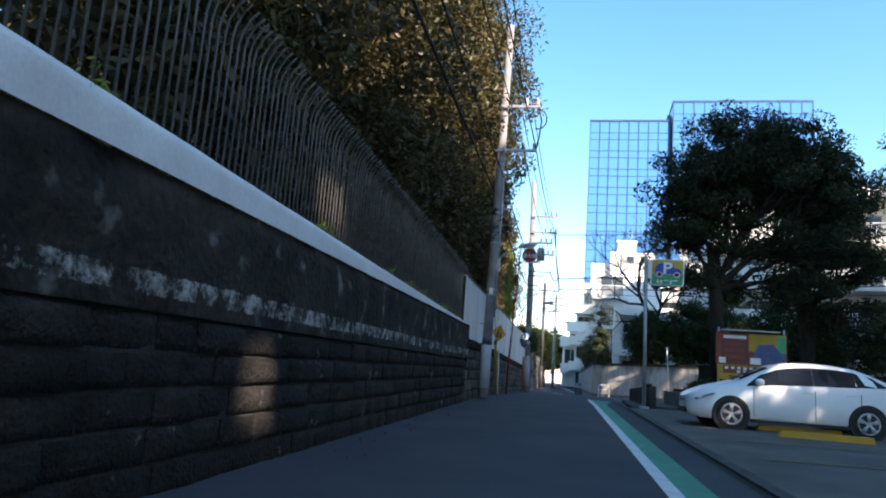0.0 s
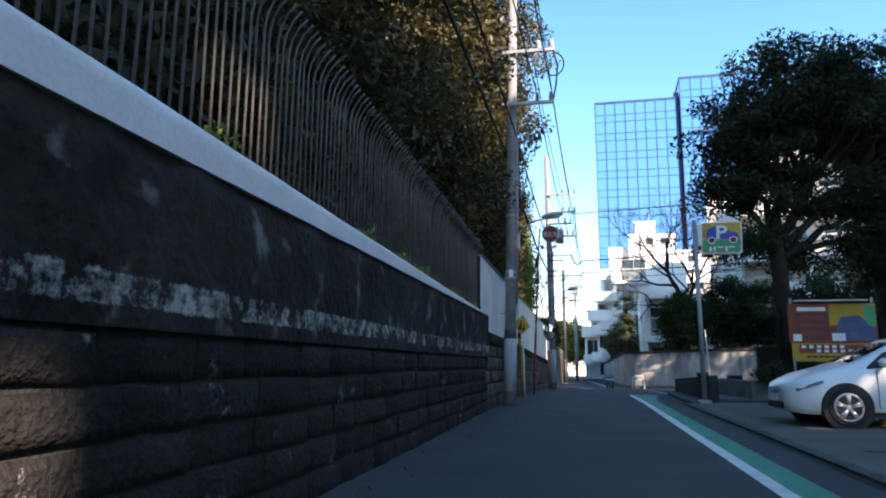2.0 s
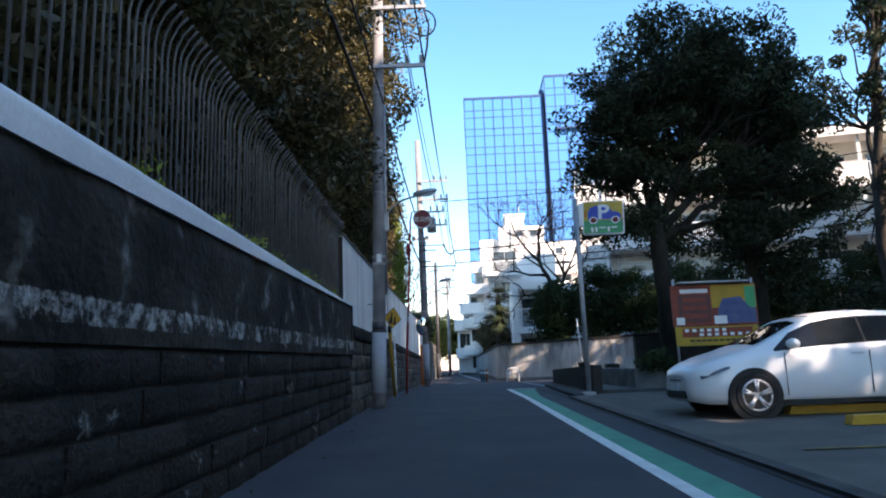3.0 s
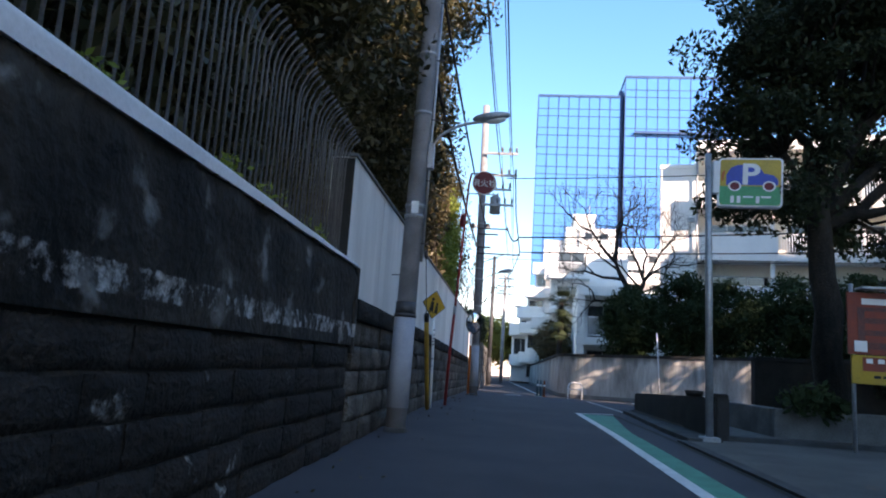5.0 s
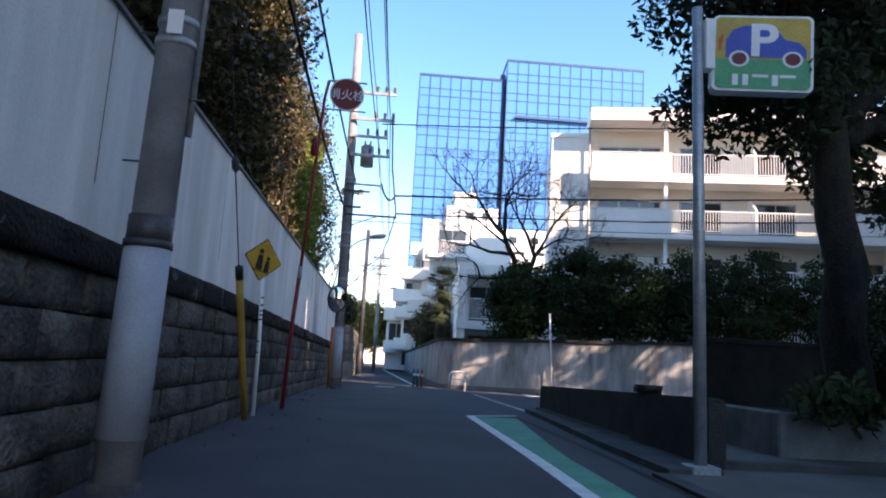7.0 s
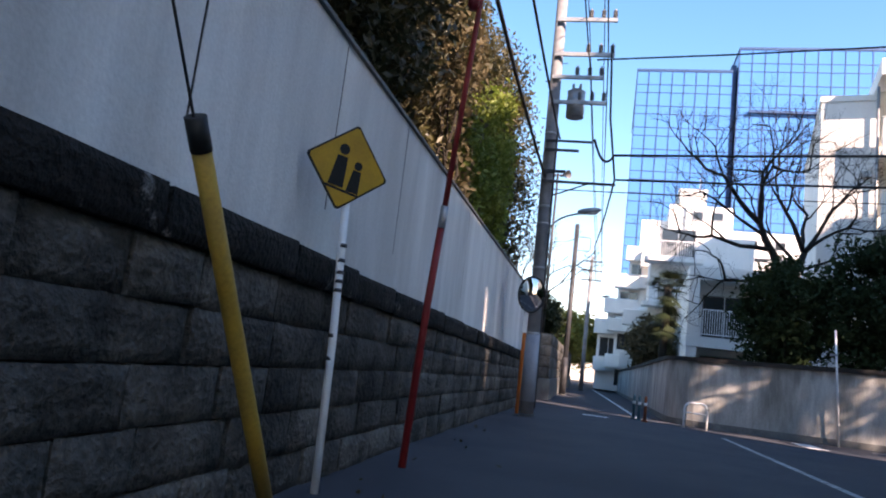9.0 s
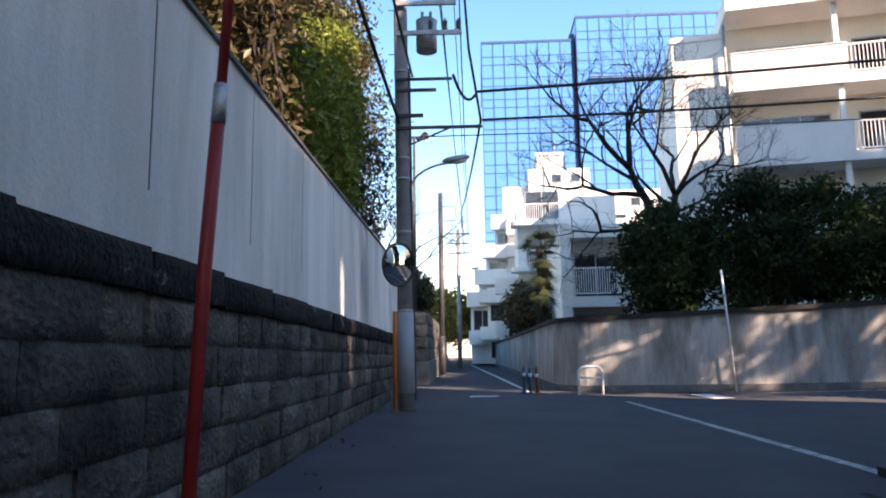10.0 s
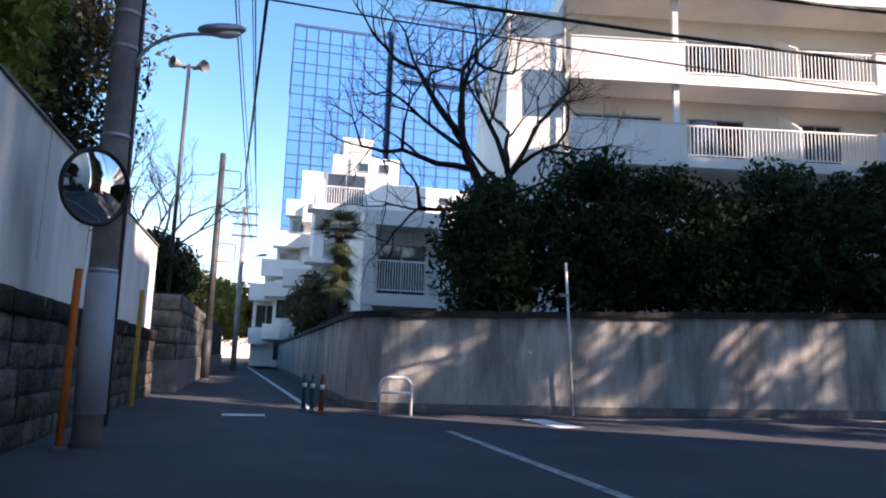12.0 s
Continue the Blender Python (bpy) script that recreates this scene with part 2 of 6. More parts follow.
M_BOLLARD = material_of("bollard_orange", (0.33, 0.08, 0.03), (0.25, 0.06, 0.03), 0.55, 5, 60, 0.05)
M_BLUE = material_of("sign_blue", (0.03, 0.08, 0.42), (0.03, 0.07, 0.36), 0.4, 3, 60, 0)
M_SGREEN = material_of("sign_green", (0.02, 0.32, 0.14), (0.02, 0.28, 0.12), 0.4, 3, 60, 0)
M_SYEL = material_of("sign_yellow", (0.56, 0.36, 0.05), (0.46, 0.3, 0.05), 0.4, 3, 60, 0)
M_PRINT_RED = material_of("faded_red_print", (0.3, 0.055, 0.03), (0.2, 0.05, 0.04), 0.6, 4, 50, 0, grain=0.15)
M_PRINT_YEL = material_of("faded_yellow_print", (0.5, 0.29, 0.03), (0.4, 0.24, 0.04), 0.6, 4, 50, 0, grain=0.12)
M_PRINT_BLUE = material_of("faded_blue_print", (0.05, 0.075, 0.2), (0.09, 0.12, 0.22), 0.6, 5, 50, 0, grain=0.2)
M_PRINT_BROWN = material_of("faded_brown_print", (0.17, 0.05, 0.04), (0.1, 0.05, 0.05), 0.6, 7, 50, 0, grain=0.3)
M_DARKWALL = material_of("dark_block_wall", (0.02, 0.019, 0.019), (0.04, 0.037, 0.035), 0.9, 2, 40, 0.5, grain=0.3)
M_STUCCO = material_of("stained_stucco", (0.56, 0.545, 0.515), (0.22, 0.21, 0.195), 0.92, 2.0, 40, 0.3, grain=0.18, streak=0.2, flecks=0.35)
def add_drips(m, top, slope, reach, tint):
    """Dark runs of soot that hang from the wall's top edge and end raggedly."""
    nt = m.node_tree
    N, L = nt.nodes, nt.links
    b = N["Principled BSDF"]
    old = b.inputs["Base Color"].links[0].from_socket
    geo = N.new("ShaderNodeNewGeometry")
    sep = N.new("ShaderNodeSeparateXYZ")
    L.new(geo.outputs["Position"], sep.inputs[0])
    edge = N.new("ShaderNodeMath")
    edge.operation = "MULTIPLY_ADD"
    edge.inputs[1].default_value, edge.inputs[2].default_value = slope, top
    L.new(sep.outputs[0], edge.inputs[0])
    depth = N.new("ShaderNodeMath")
    depth.operation = "SUBTRACT"
    L.new(edge.outputs[0], depth.inputs[0])
    L.new(sep.outputs[2], depth.inputs[1])
    mp = N.new("ShaderNodeMapping")
    mp.inputs["Scale"].default_value = (3.2, 3.2, 0.8)
    L.new(geo.outputs["Position"], mp.inputs[0])
    nz = N.new("ShaderNodeTexNoise")
    nz.inputs["Scale"].default_value, nz.inputs["Detail"].default_value = 1.0, 6
    L.new(mp.outputs[0], nz.inputs[0])
    length = N.new("ShaderNodeMapRange")
    length.inputs[1].default_value, length.inputs[2].default_value, length.inputs[3].default_value, length.inputs[4].default_value = 0.42, 0.7, 0.0, reach
    L.new(nz.outputs[0], length.inputs[0])
    left = N.new("ShaderNodeMath")
    left.operation = "SUBTRACT"
    L.new(length.outputs[0], left.inputs[0])
    L.new(depth.outputs[0], left.inputs[1])
    run = N.new("ShaderNodeMapRange")
    run.inputs[1].default_value, run.inputs[2].default_value, run.inputs[4].default_value = -0.14, 0.2, 0.65
    L.new(left.outputs[0], run.inputs[0])
    mix = N.new("ShaderNodeMix")
    mix.data_type = "RGBA"
    mix.inputs["B"].default_value = (*tint, 1)
    L.new(run.outputs[0], mix.inputs["Factor"])
    L.new(old, mix.inputs["A"])
    L.new(mix.outputs["Result"], b.inputs["Base Color"])


add_drips(M_STUCCO, 1.6, 0.036, 0.42, (0.1, 0.097, 0.09))
M_HOUSE = material_of("building_white", (0.78, 0.76, 0.73), (0.66, 0.645, 0.62), 0.85, 0.5, 20, 0.08, grain=0.05, streak=0.4)
M_HOUSE2 = material_of("building_cream", (0.74, 0.69, 0.60), (0.64, 0.6, 0.53), 0.85, 0.4, 20, 0.08, grain=0.05)
M_BLDG_DARK = material_of("brown_tile_facade", (0.10, 0.075, 0.06), (0.14, 0.11, 0.09), 0.8, 0.3, 12, 0.1)
M_TOWER = glass_material("tower_glass", (0.055, 0.22, 0.52), 0.04, 0.5)
M_MULLION = material_of("tower_mullion", (0.03, 0.075, 0.17), (0.04, 0.09, 0.19), 0.5, 0.2, 5, 0, metal=0.3)
M_WINDOW = glass_material("window_glass", (0.03, 0.035, 0.04), 0.04)
M_BARK = material_of("bark", (0.016, 0.013, 0.011), (0.038, 0.031, 0.025), 0.95, 5, 30, 0.8, grain=0.4, streak=0.3)
M_BARK_BARE = material_of("bark_bare", (0.01, 0.008, 0.007), (0.024, 0.02, 0.017), 0.95, 5, 30, 0.6, grain=0.3)
M_LEAF_DARK = leaf_material("leaf_camphor", (0.014, 0.023, 0.011), (0.042, 0.056, 0.024), 0.55, 0.22, 0.18)
M_LEAF_LEFT = leaf_material("leaf_evergreen", (0.012, 0.02, 0.008), (0.12, 0.095, 0.036), 0.45, 0.35, 0.25)
M_LEAF_HEDGE = leaf_material("leaf_bamboo", (0.09, 0.14, 0.02), (0.27, 0.31, 0.06), 0.5, 0.3, 0.35)
M_LEAF_BUSH = leaf_material("leaf_bush", (0.016, 0.03, 0.013), (0.048, 0.076, 0.032), 0.7, 0.12, 0.2)
M_LEAF_YELLOW = leaf_material("leaf_autumn", (0.16, 0.15, 0.04), (0.35, 0.28, 0.06), 0.6, 0.2, 0.3)
M_LEAF_BROWN = leaf_material("leaf_rust", (0.05, 0.042, 0.022), (0.17, 0.13, 0.07), 0.6, 0.2, 0.3)


# ---- leaves and branches ----
def leaf_cloud(name, points, size, material, parent, rng, label="", droop=0.0):
    """One small folded leaf at each point, turned at random."""
    pts = np.asarray(points, dtype=np.float64)
    n = len(pts)
    d = rng.normal(size=(n, 3))
    d[:, 2] -= droop
    d /= np.linalg.norm(d, axis=1)[:, None]
    e = np.cross(d, rng.normal(size=(n, 3)))
    e /= np.linalg.norm(e, axis=1)[:, None]
    nn = np.cross(d, e)
    s = size * rng.uniform(0.6, 1.35, size=(n, 1))
    v = np.empty((n, 4, 3))
    v[:, 0] = pts - d * s
    v[:, 1] = pts + e * s * 0.42 + nn * s * 0.12
    v[:, 2] = pts + d * s
    v[:, 3] = pts - e * s * 0.42 + nn * s * 0.12
    me = bpy.data.meshes.new(name)
    me.vertices.add(4 * n)
    me.vertices.foreach_set("co", v.reshape(-1))
    idx = np.arange(n)[:, None] * 4
    tri = np.concatenate([idx + np.array([0, 1, 2]), idx + np.array([0, 2, 3])], axis=1).reshape(-1)
    me.loops.add(6 * n)
    me.loops.foreach_set("vertex_index", tri.astype(np.int32))
    me.polygons.add(2 * n)
    me.polygons.foreach_set("loop_start", (np.arange(2 * n) * 3).astype(np.int32))
    me.polygons.foreach_set("loop_total", np.full(2 * n, 3, dtype=np.int32))
    me.update(calc_edges=True)
    me.materials.append(material)
    ob = new(name, me)
    if parent:
        ob.parent = parent
    return tagged(ob, label)


def clumps(rng, centre, radii, n_clumps, per, spread, shell=0.55):
    """Points in clumps that fill an ellipsoid, thicker towards its outside."""
    u = rng.normal(size=(n_clumps, 3))
    u /= np.linalg.norm(u, axis=1)[:, None]
    r = shell + (1 - shell) * rng.uniform(0, 1, size=(n_clumps, 1)) ** 0.7
    inner = rng.uniform(size=(n_clumps, 1)) < 0.25
    r = np.where(inner, r * rng.uniform(0.3, 0.9, size=(n_clumps, 1)), r)
    c = np.asarray(centre) + u * r * np.asarray(radii)
    k = rng.uniform(0.6, 1.3, size=(n_clumps, 1, 1)) * spread
    g = rng.normal(size=(n_clumps, per, 3))
    far = np.linalg.norm(g, axis=2, keepdims=True)
    g *= np.minimum(1.0, 1.75 / far)
    p = c[:, None, :] + g * k * np.array([1, 1, 0.7])
    return p.reshape(-1, 3), c


def limb(bm, a, b, r0, r1, rng, bend=0.12, n=5, seg=7):
    a, b = Vector(a), Vector(b)
    L = (b - a).length
    pts = []
    for i in range(n + 1):
        t = i / n
        w = math.sin(math.pi * t) * bend * L
        pts.append(a.lerp(b, t) + (Vector(rng.normal(size=3)) * 0.35 * w if 0 < i < n else Vector((0, 0, 0))))
    tube(bm, pts, [r0 + (r1 - r0) * i / n for i in range(n + 1)], seg)
    return pts


def twigs(bm, a, direction, length, r, rng, depth, spread=0.6, up=0.15):
    """A branch that forks again and again into thin twigs."""
    d = Vector(direction).normalized()
    pts, p = [Vector(a)], Vector(a)
    for i in range(4):
        d = (d + Vector(rng.normal(size=3)) * 0.16 + Vector((0, 0, up * 0.3))).normalized()
        p = p + d * length / 4
        pts.append(p.copy())
    tube(bm, pts, [r * (1 - 0.11 * i) for i in range(5)], 6 if r > 0.03 else 4)
    if depth == 0:
        return
    for k in range(3 if depth > 1 else 4):
        q = pts[2 + k % 3] if k else pts[4]
        nd = (d + Vector(rng.normal(size=3)) * spread + Vector((0, 0, up))).normalized()
        twigs(bm, q, nd, length * rng.uniform(0.55, 0.8), r * (0.62 if k == 0 else 0.45), rng, depth - 1, spread, up)


# ---- ground and road ----
rng = np.random.default_rng(7)
bm = BM()
xs = [-1500, -200, -40, -12, -4, 0, 4, 8, 14, 25, 40, 90, 300, 1500]
ys = [-1500, -200, -60, -25] + list(range(-20, 64, 2)) + [80, 140, 400, 1800]
grid = [[bm.verts.new((x, y, G(x, y) if abs(x) < 100 else G(40, y) - 0.1)) for x in xs] for y in ys]
for a, b in zip(grid, grid[1:]):
    for k in range(len(xs) - 1):
        bm.faces.new((a[k], a[k + 1], b[k + 1], b[k]))
ground = tagged(mesh_ob("ground", bm, M_ASPHALT, smooth=True), "dark grey asphalt street that climbs gently", "road", kind="structure")

LINE_X = 0.33


road_marks = thing("road_line", "white painted edge line on the asphalt", "road marking", kind="structure")
part("edge_line", strip(BM(), LINE_X, LINE_X + 0.14, -12, 27.3, 0.006), M_LINE, road_marks)
bm = BM()
vs = [bm.verts.new((x, y, G(x, y) + 0.0065)) for x, y in ((0.33, 27.15), (1.30, 27.75), (1.30, 27.9), (0.33, 27.3))]
bm.faces.new(vs)
part("end_line", bm, M_LINE, road_marks)
green_strip = tagged(mesh_ob("green_strip", strip(BM(), LINE_X + 0.14, lambda y: 0.76 if y < 22.5 else 0.76 + 0.09 * (y - 22.5), -12, 27.2, 0.005), M_GREEN), "green painted walking strip beside the white line", "road marking", kind="structure")
marks = thing("side_street_marks", "worn white painted lines at the side street", "road marking", kind="structure")
part("edge_line", strip(BM(), lambda y: 1.74 + 0.008 * (y - 28.4), lambda y: 1.86 + 0.008 * (y - 28.4), 28.4, 38.1, 0.006), M_WORN, marks)
part("stop_bar", strip(BM(), -1.26, -0.58, 40.35, 40.72, 0.006), M_LINE, marks)
part("block_mark", strip(BM(), 3.85, 4.3, 38.7, 40.3, 0.006), M_LINE, marks)
part("wall_line", strip(BM(), 5.6, 8.9, 40.0, 40.14, 0.006), M_WORN, marks)
part("wall_line", strip(BM(), 9.9, 16, 39.3, 39.44, 0.006), M_WORN, marks)
part("far_edge_line", strip(BM(), lambda y: 0.25 - 0.035 * (y - 41.5), lambda y: 0.37 - 0.035 * (y - 41.5), 41.5, 75, 0.006), M_LINE, marks)

# parking lot with its kerb and gutter
parking_lot = thing("parking_lot", "grey paved parking lot behind a low kerb", "pavement", kind="structure")
LOT = 0.03


def lot_z(x, y):
    return G(1.4, y) + LOT + 0.012


bm = BM()
rows = []
for y in [-20, -10, -4, 0, 4, 8, 11, 13, 15, 17, 18, 20, 22.0]:
    rows.append([bm.verts.new((x, y, G(1.4, y) + LOT + (lot_z(x, y) - G(1.4, y) - LOT) * min(1, max(0, (x - 1.42) / 1.2)))) for x in (1.42, 1.8, 2.7, 6, 12, 40)])
for a, b in zip(rows, rows[1:]):
    for k in range(5):
        bm.faces.new((a[k], a[k + 1], b[k + 1], b[k]))
part("paving", bm, M_LOT, parking_lot)
part("kerb", strip(BM(), 1.27, 1.42, -20, 21.5, 0.036, 0.09), M_KERB, parking_lot)
part("gutter", strip(BM(), 1.19, 1.27, -20, 28.5, 0.006), M_JOINT, parking_lot)
for y in (4.6, 9.6, 12.2, 16.9):
    part("bay_line", strip(BM(), 1.9, 6.2, y, y + 0.1, 0.052), M_LOTLINE, parking_lot)

entrance_paving = thing("entrance_paving", "grey paved forecourt behind a low step", "pavement", kind="structure")
bm = box(BM(), 1.95, 30, 22.0, 29.2, -0.3, 0.1)
part("slab", bm, M_LOT, entrance_paving)
part("step_edge", box(BM(), 1.95, 12, 21.86, 22.0, -0.3, 0.115, 0.01), M_KERB, entrance_paving)

# ---- left boundary: dark wall with a fence, then stone and white plaster ----
def rough_block(seed, worn):
    """A hewn block 1 x 1 x 1: its face (towards +x) is uneven and its edges are worn."""
    r = np.random.default_rng(seed)
    bm = BM()
    n = 4
    face = [[None] * (n + 1) for _ in range(n + 1)]
    for i in range(n + 1):
        for j in range(n + 1):
            edge = i in (0, n) or j in (0, n)
            x = 0.5 + (-worn if edge else r.uniform(-0.07, 0.06))
            face[i][j] = bm.verts.new((x, -0.5 + i / n + (r.uniform(-0.012, 0.012) if edge else r.uniform(-.04, .04)), -0.5 + j / n + (r.uniform(-0.02, 0.02) if edge else r.uniform(-.04, .04))))
    for i in range(n):
        for j in range(n):
            bm.faces.new((face[i][j], face[i + 1][j], face[i + 1][j + 1], face[i][j + 1])).smooth = True
    rim = [face[i][0] for i in range(n + 1)] + [face[n][j] for j in range(1, n + 1)] + [face[i][n] for i in range(n - 1, -1, -1)] + [face[0][j] for j in range(n - 1, 0, -1)]
    back = [bm.verts.new((-0.5, v.co.y, v.co.z)) for v in rim]
    m = len(rim)
    for k in range(m):
        bm.faces.new((rim[(k + 1) % m], rim[k], back[k], back[(k + 1) % m]))
    return bm


def block_mesh(name, seed, material, worn):
    me = bpy.data.meshes.new(name)
    b = rough_block(seed, worn)
    b.to_mesh(me)
    b.free()
    me.materials.append(material)
    return me


def lay_course(meshes, parent, y0, y1, z_of, height, lo, hi, face_x, r, depth=0.22, name="stone_block", gap=0.014):
    y = y0
    while y < y1 - 0.05:
        w = min(r.uniform(lo, hi), y1 - y)
        if y1 - y - w < 0.25:
            w = y1 - y
        ob = new(name, meshes[int(r.integers(len(meshes)))])
        ob.parent = parent
        z = z_of(y + w / 2)
        out = r.uniform(-0.015, 0.012)
        ob.matrix_basis = Matrix.LocRotScale((face_x - depth / 2 + out, y + w / 2, z + height / 2), Euler((r.uniform(-0.006, 0.006), 0, r.uniform(-0.008, 0.008))), (depth, w - gap, height - gap))
        y += w


def rough_sheet(bm, face_x, back_x, y0, y1, bottom, top, step=0.16, amp=0.02, seed=0.0):
    """A wall slab whose face towards +x is uneven; bottom and top are functions of y."""
    n = int((y1 - y0) / step)
    m = 6
    cols = []
    for i in range(n + 1):
        y = y0 + (y1 - y0) * i / n
        col = []
        for j in range(m + 1):
            z = bottom(y) + (top(y) - bottom(y)) * j / m
            d = amp * (noise.noise((y * 2.1, z * 3.3, seed)) + 0.6 * noise.noise((y * 6.0, z * 7.0, seed + 5)))
            col.append(bm.verts.new((face_x + d - (0.02 if j == m else 0), y, z)))
        cols.append(col)
    for a, b in zip(cols, cols[1:]):
        for j in range(m):
            f = bm.faces.new((a[j], b[j], b[j + 1], a[j + 1]))
            f.smooth = True
    for a, b in zip(cols, cols[1:]):
        q = [bm.verts.new((back_x, v.co.y, v.co.z)) for v in (b[m], a[m])]
        bm.faces.new((a[m], b[m], q[0], q[1]))
    for col, s in ((cols[0], 1), (cols[-1], -1)):
        q = [bm.verts.new((back_x, col[0].co.y, v.co.z)) for v in (col[0], col[m])]
        fs = [q[0]] + col + [q[1]]
        bm.faces.new(fs[::s])
    return bm


WALL_X = -3.0
WALL_SPLIT = 18.0
PLASTER_X = -3.15


def band_bottom(y):
    return 1.735 + 0.0085 * y


def band_top(y):
    return 2.065 - 0.0085 * y


def flaked_paint():
    """Blackened concrete with the remains of a white painted stripe."""
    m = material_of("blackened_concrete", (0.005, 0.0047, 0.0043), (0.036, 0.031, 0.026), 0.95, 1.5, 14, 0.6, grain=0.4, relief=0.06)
    nt = m.node_tree
    N, L = nt.nodes, nt.links
    b = N["Principled BSDF"]
    old = b.inputs["Base Color"].links[0].from_socket
    geo = N.new("ShaderNodeNewGeometry")
    sep = N.new("ShaderNodeSeparateXYZ")
    L.new(geo.outputs["Position"], sep.inputs[0])

    def math_node(op, a, b2):
        nd = N.new("ShaderNodeMath")
        nd.operation = op
        for k, v in enumerate((a, b2)):
            if isinstance(v, (int, float)):
                nd.inputs[k].default_value = v
            else:
                L.new(v, nd.inputs[k])
        return nd.outputs[0]

    zz = math_node("SUBTRACT", sep.outputs[2], math_node("MULTIPLY", sep.outputs[1], 0.008))
    off = math_node("ABSOLUTE", math_node("SUBTRACT", zz, 1.052), 0)
    stripe = math_node("SUBTRACT", 1.0, math_node("DIVIDE", off, 0.1))
    nz = N.new("ShaderNodeTexNoise")
    nz.inputs["Scale"].default_value, nz.inputs["Detail"].default_value, nz.inputs["Roughness"].default_value = 4.5, 8, 0.75
    L.new(geo.outputs["Position"], nz.inputs[0])
    v = math_node("ADD", nz.outputs[0], math_node("MULTIPLY", math_node("MINIMUM", stripe, 0.35), 0.75))
    cut = N.new("ShaderNodeMapRange")
    cut.inputs[1].default_value, cut.inputs[2].default_value = 0.745, 0.88
    L.new(v, cut.inputs[0])
    only = math_node("MULTIPLY", cut.outputs[0], math_node("GREATER_THAN", stripe, 0.0))
    spots = N.new("ShaderNodeTexNoise")
    spots.inputs["Scale"].default_value, spots.inputs["Detail"].default_value = 3.0, 7
    L.new(geo.outputs["Position"], spots.inputs[0])
    sc = N.new("ShaderNodeMapRange")
    sc.inputs[1].default_value, sc.inputs[2].default_value, sc.inputs[4].default_value = 0.6, 0.72, 0.4
    L.new(spots.outputs[0], sc.inputs[0])
    fac = math_node("MAXIMUM", only, sc.outputs[0])
    mix = N.new("ShaderNodeMix")
    mix.data_type = "RGBA"
    mix.inputs["B"].default_value = (0.36, 0.36, 0.36, 1)
    L.new(fac, mix.inputs["Factor"])
    L.new(old, mix.inputs["A"])
    L.new(mix.outputs["Result"], b.inputs["Base Color"])
    return m


M_UPPER = flaked_paint()

wall_dark = thing("wall_dark", "blackened concrete retaining wall with a flaking white stripe", "wall", kind="structure")
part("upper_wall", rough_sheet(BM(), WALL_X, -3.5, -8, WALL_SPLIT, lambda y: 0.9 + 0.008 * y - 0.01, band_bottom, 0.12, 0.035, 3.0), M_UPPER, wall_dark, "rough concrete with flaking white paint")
part("core", rough_sheet(BM(), WALL_X - 0.035, -3.5, -8, WALL_SPLIT, lambda y: G(-3, y) - 0.2, lambda y: 0.9 + 0.008 * y - 0.01, 0.5, 0.0), M_MORTAR, wall_dark)
part("end_pier", box(BM(), -3.42, WALL_X + 0.02, WALL_SPLIT, WALL_SPLIT + 0.12, 0.95, band_bottom(18), 0.015), M_UPPER, wall_dark)
white_band = tagged(mesh_ob("white_band", rough_sheet(BM(), WALL_X + 0.012, -3.46, -8, WALL_SPLIT, band_bottom, band_top, 0.3, 0.008, 9.0), M_BAND), "white painted plaster band along the wall top", "wall coping", kind="structure")

def strip_bar(x, y0, y1, z_of, half=0.012):
    """A flat bar that runs along y at the heights of z_of."""
    bm = BM()
    rows = [[bm.verts.new((x + dx, y, z_of(y) + dz)) for dx, dz in ((-half, -half), (half, -half), (half, half), (-half, half))] for y in (y0, y1)]
    for k in range(4):
        bm.faces.new((rows[0][k], rows[0][(k + 1) % 4], rows[1][(k + 1) % 4], rows[1][k]))
    bm.faces.new(rows[0][::-1])
    bm.faces.new(rows[1])
    return bm


# iron fence on the wall
fence = thing("iron_fence", "tall dark iron bar fence with bent tops on the wall", "fence", kind="structure")
FX = -3.2
FENCE_TOP = 3.42
bar_me = None
y = -5.0
k = 0
while y < 17.9:
    base_z = band_top(y) - 0.02
    if bar_me is None:
        b = BM()
        tube(b, [(0, 0, 0), (0, 0, 1.13), (0.02, 0, 1.24), (0.07, 0, 1.34), (0.14, 0, 1.41)], 0.0105, 5)
        bar_me = bpy.data.meshes.new("bar")
        b.to_mesh(bar_me)
        b.free()
        bar_me.materials.append(M_BAR)
    ob = new("bar", bar_me)
    ob.parent = fence
    ob.matrix_basis = pose(FX, y, base_z + 0.0, rng.uniform(-0.5, 0.5), rng.uniform(-0.5, 0.5), rng.uniform(-4, 4))
    y += 0.1035
    k += 1
part("rail", strip_bar(FX - 0.012, -5.0, 17.9, lambda y: band_top(y) + 0.07), M_BAR, fence)

# white plaster wall on a stone base
wall_white = thing("wall_white", "white plaster wall on a rough stone base", "wall", kind="structure")
WH_END = 45.9
JOINTS = [WALL_SPLIT + 0.12, 20.1, 21.93, 23.75, 25.57, 27.4, 29.3, 31.15, 33.0, 34.8, 36.6, 38.4, 40.3, 42.2, 44.1, WH_END]


def base_top(y):
    return 1.56 if y < 24 else 1.56 - 0.012 * (y - 24)


def white_top(y):
    return 3.2 + 0.003 * (y - 26)


def panel_foot(y):
    return base_top(y) + 0.36


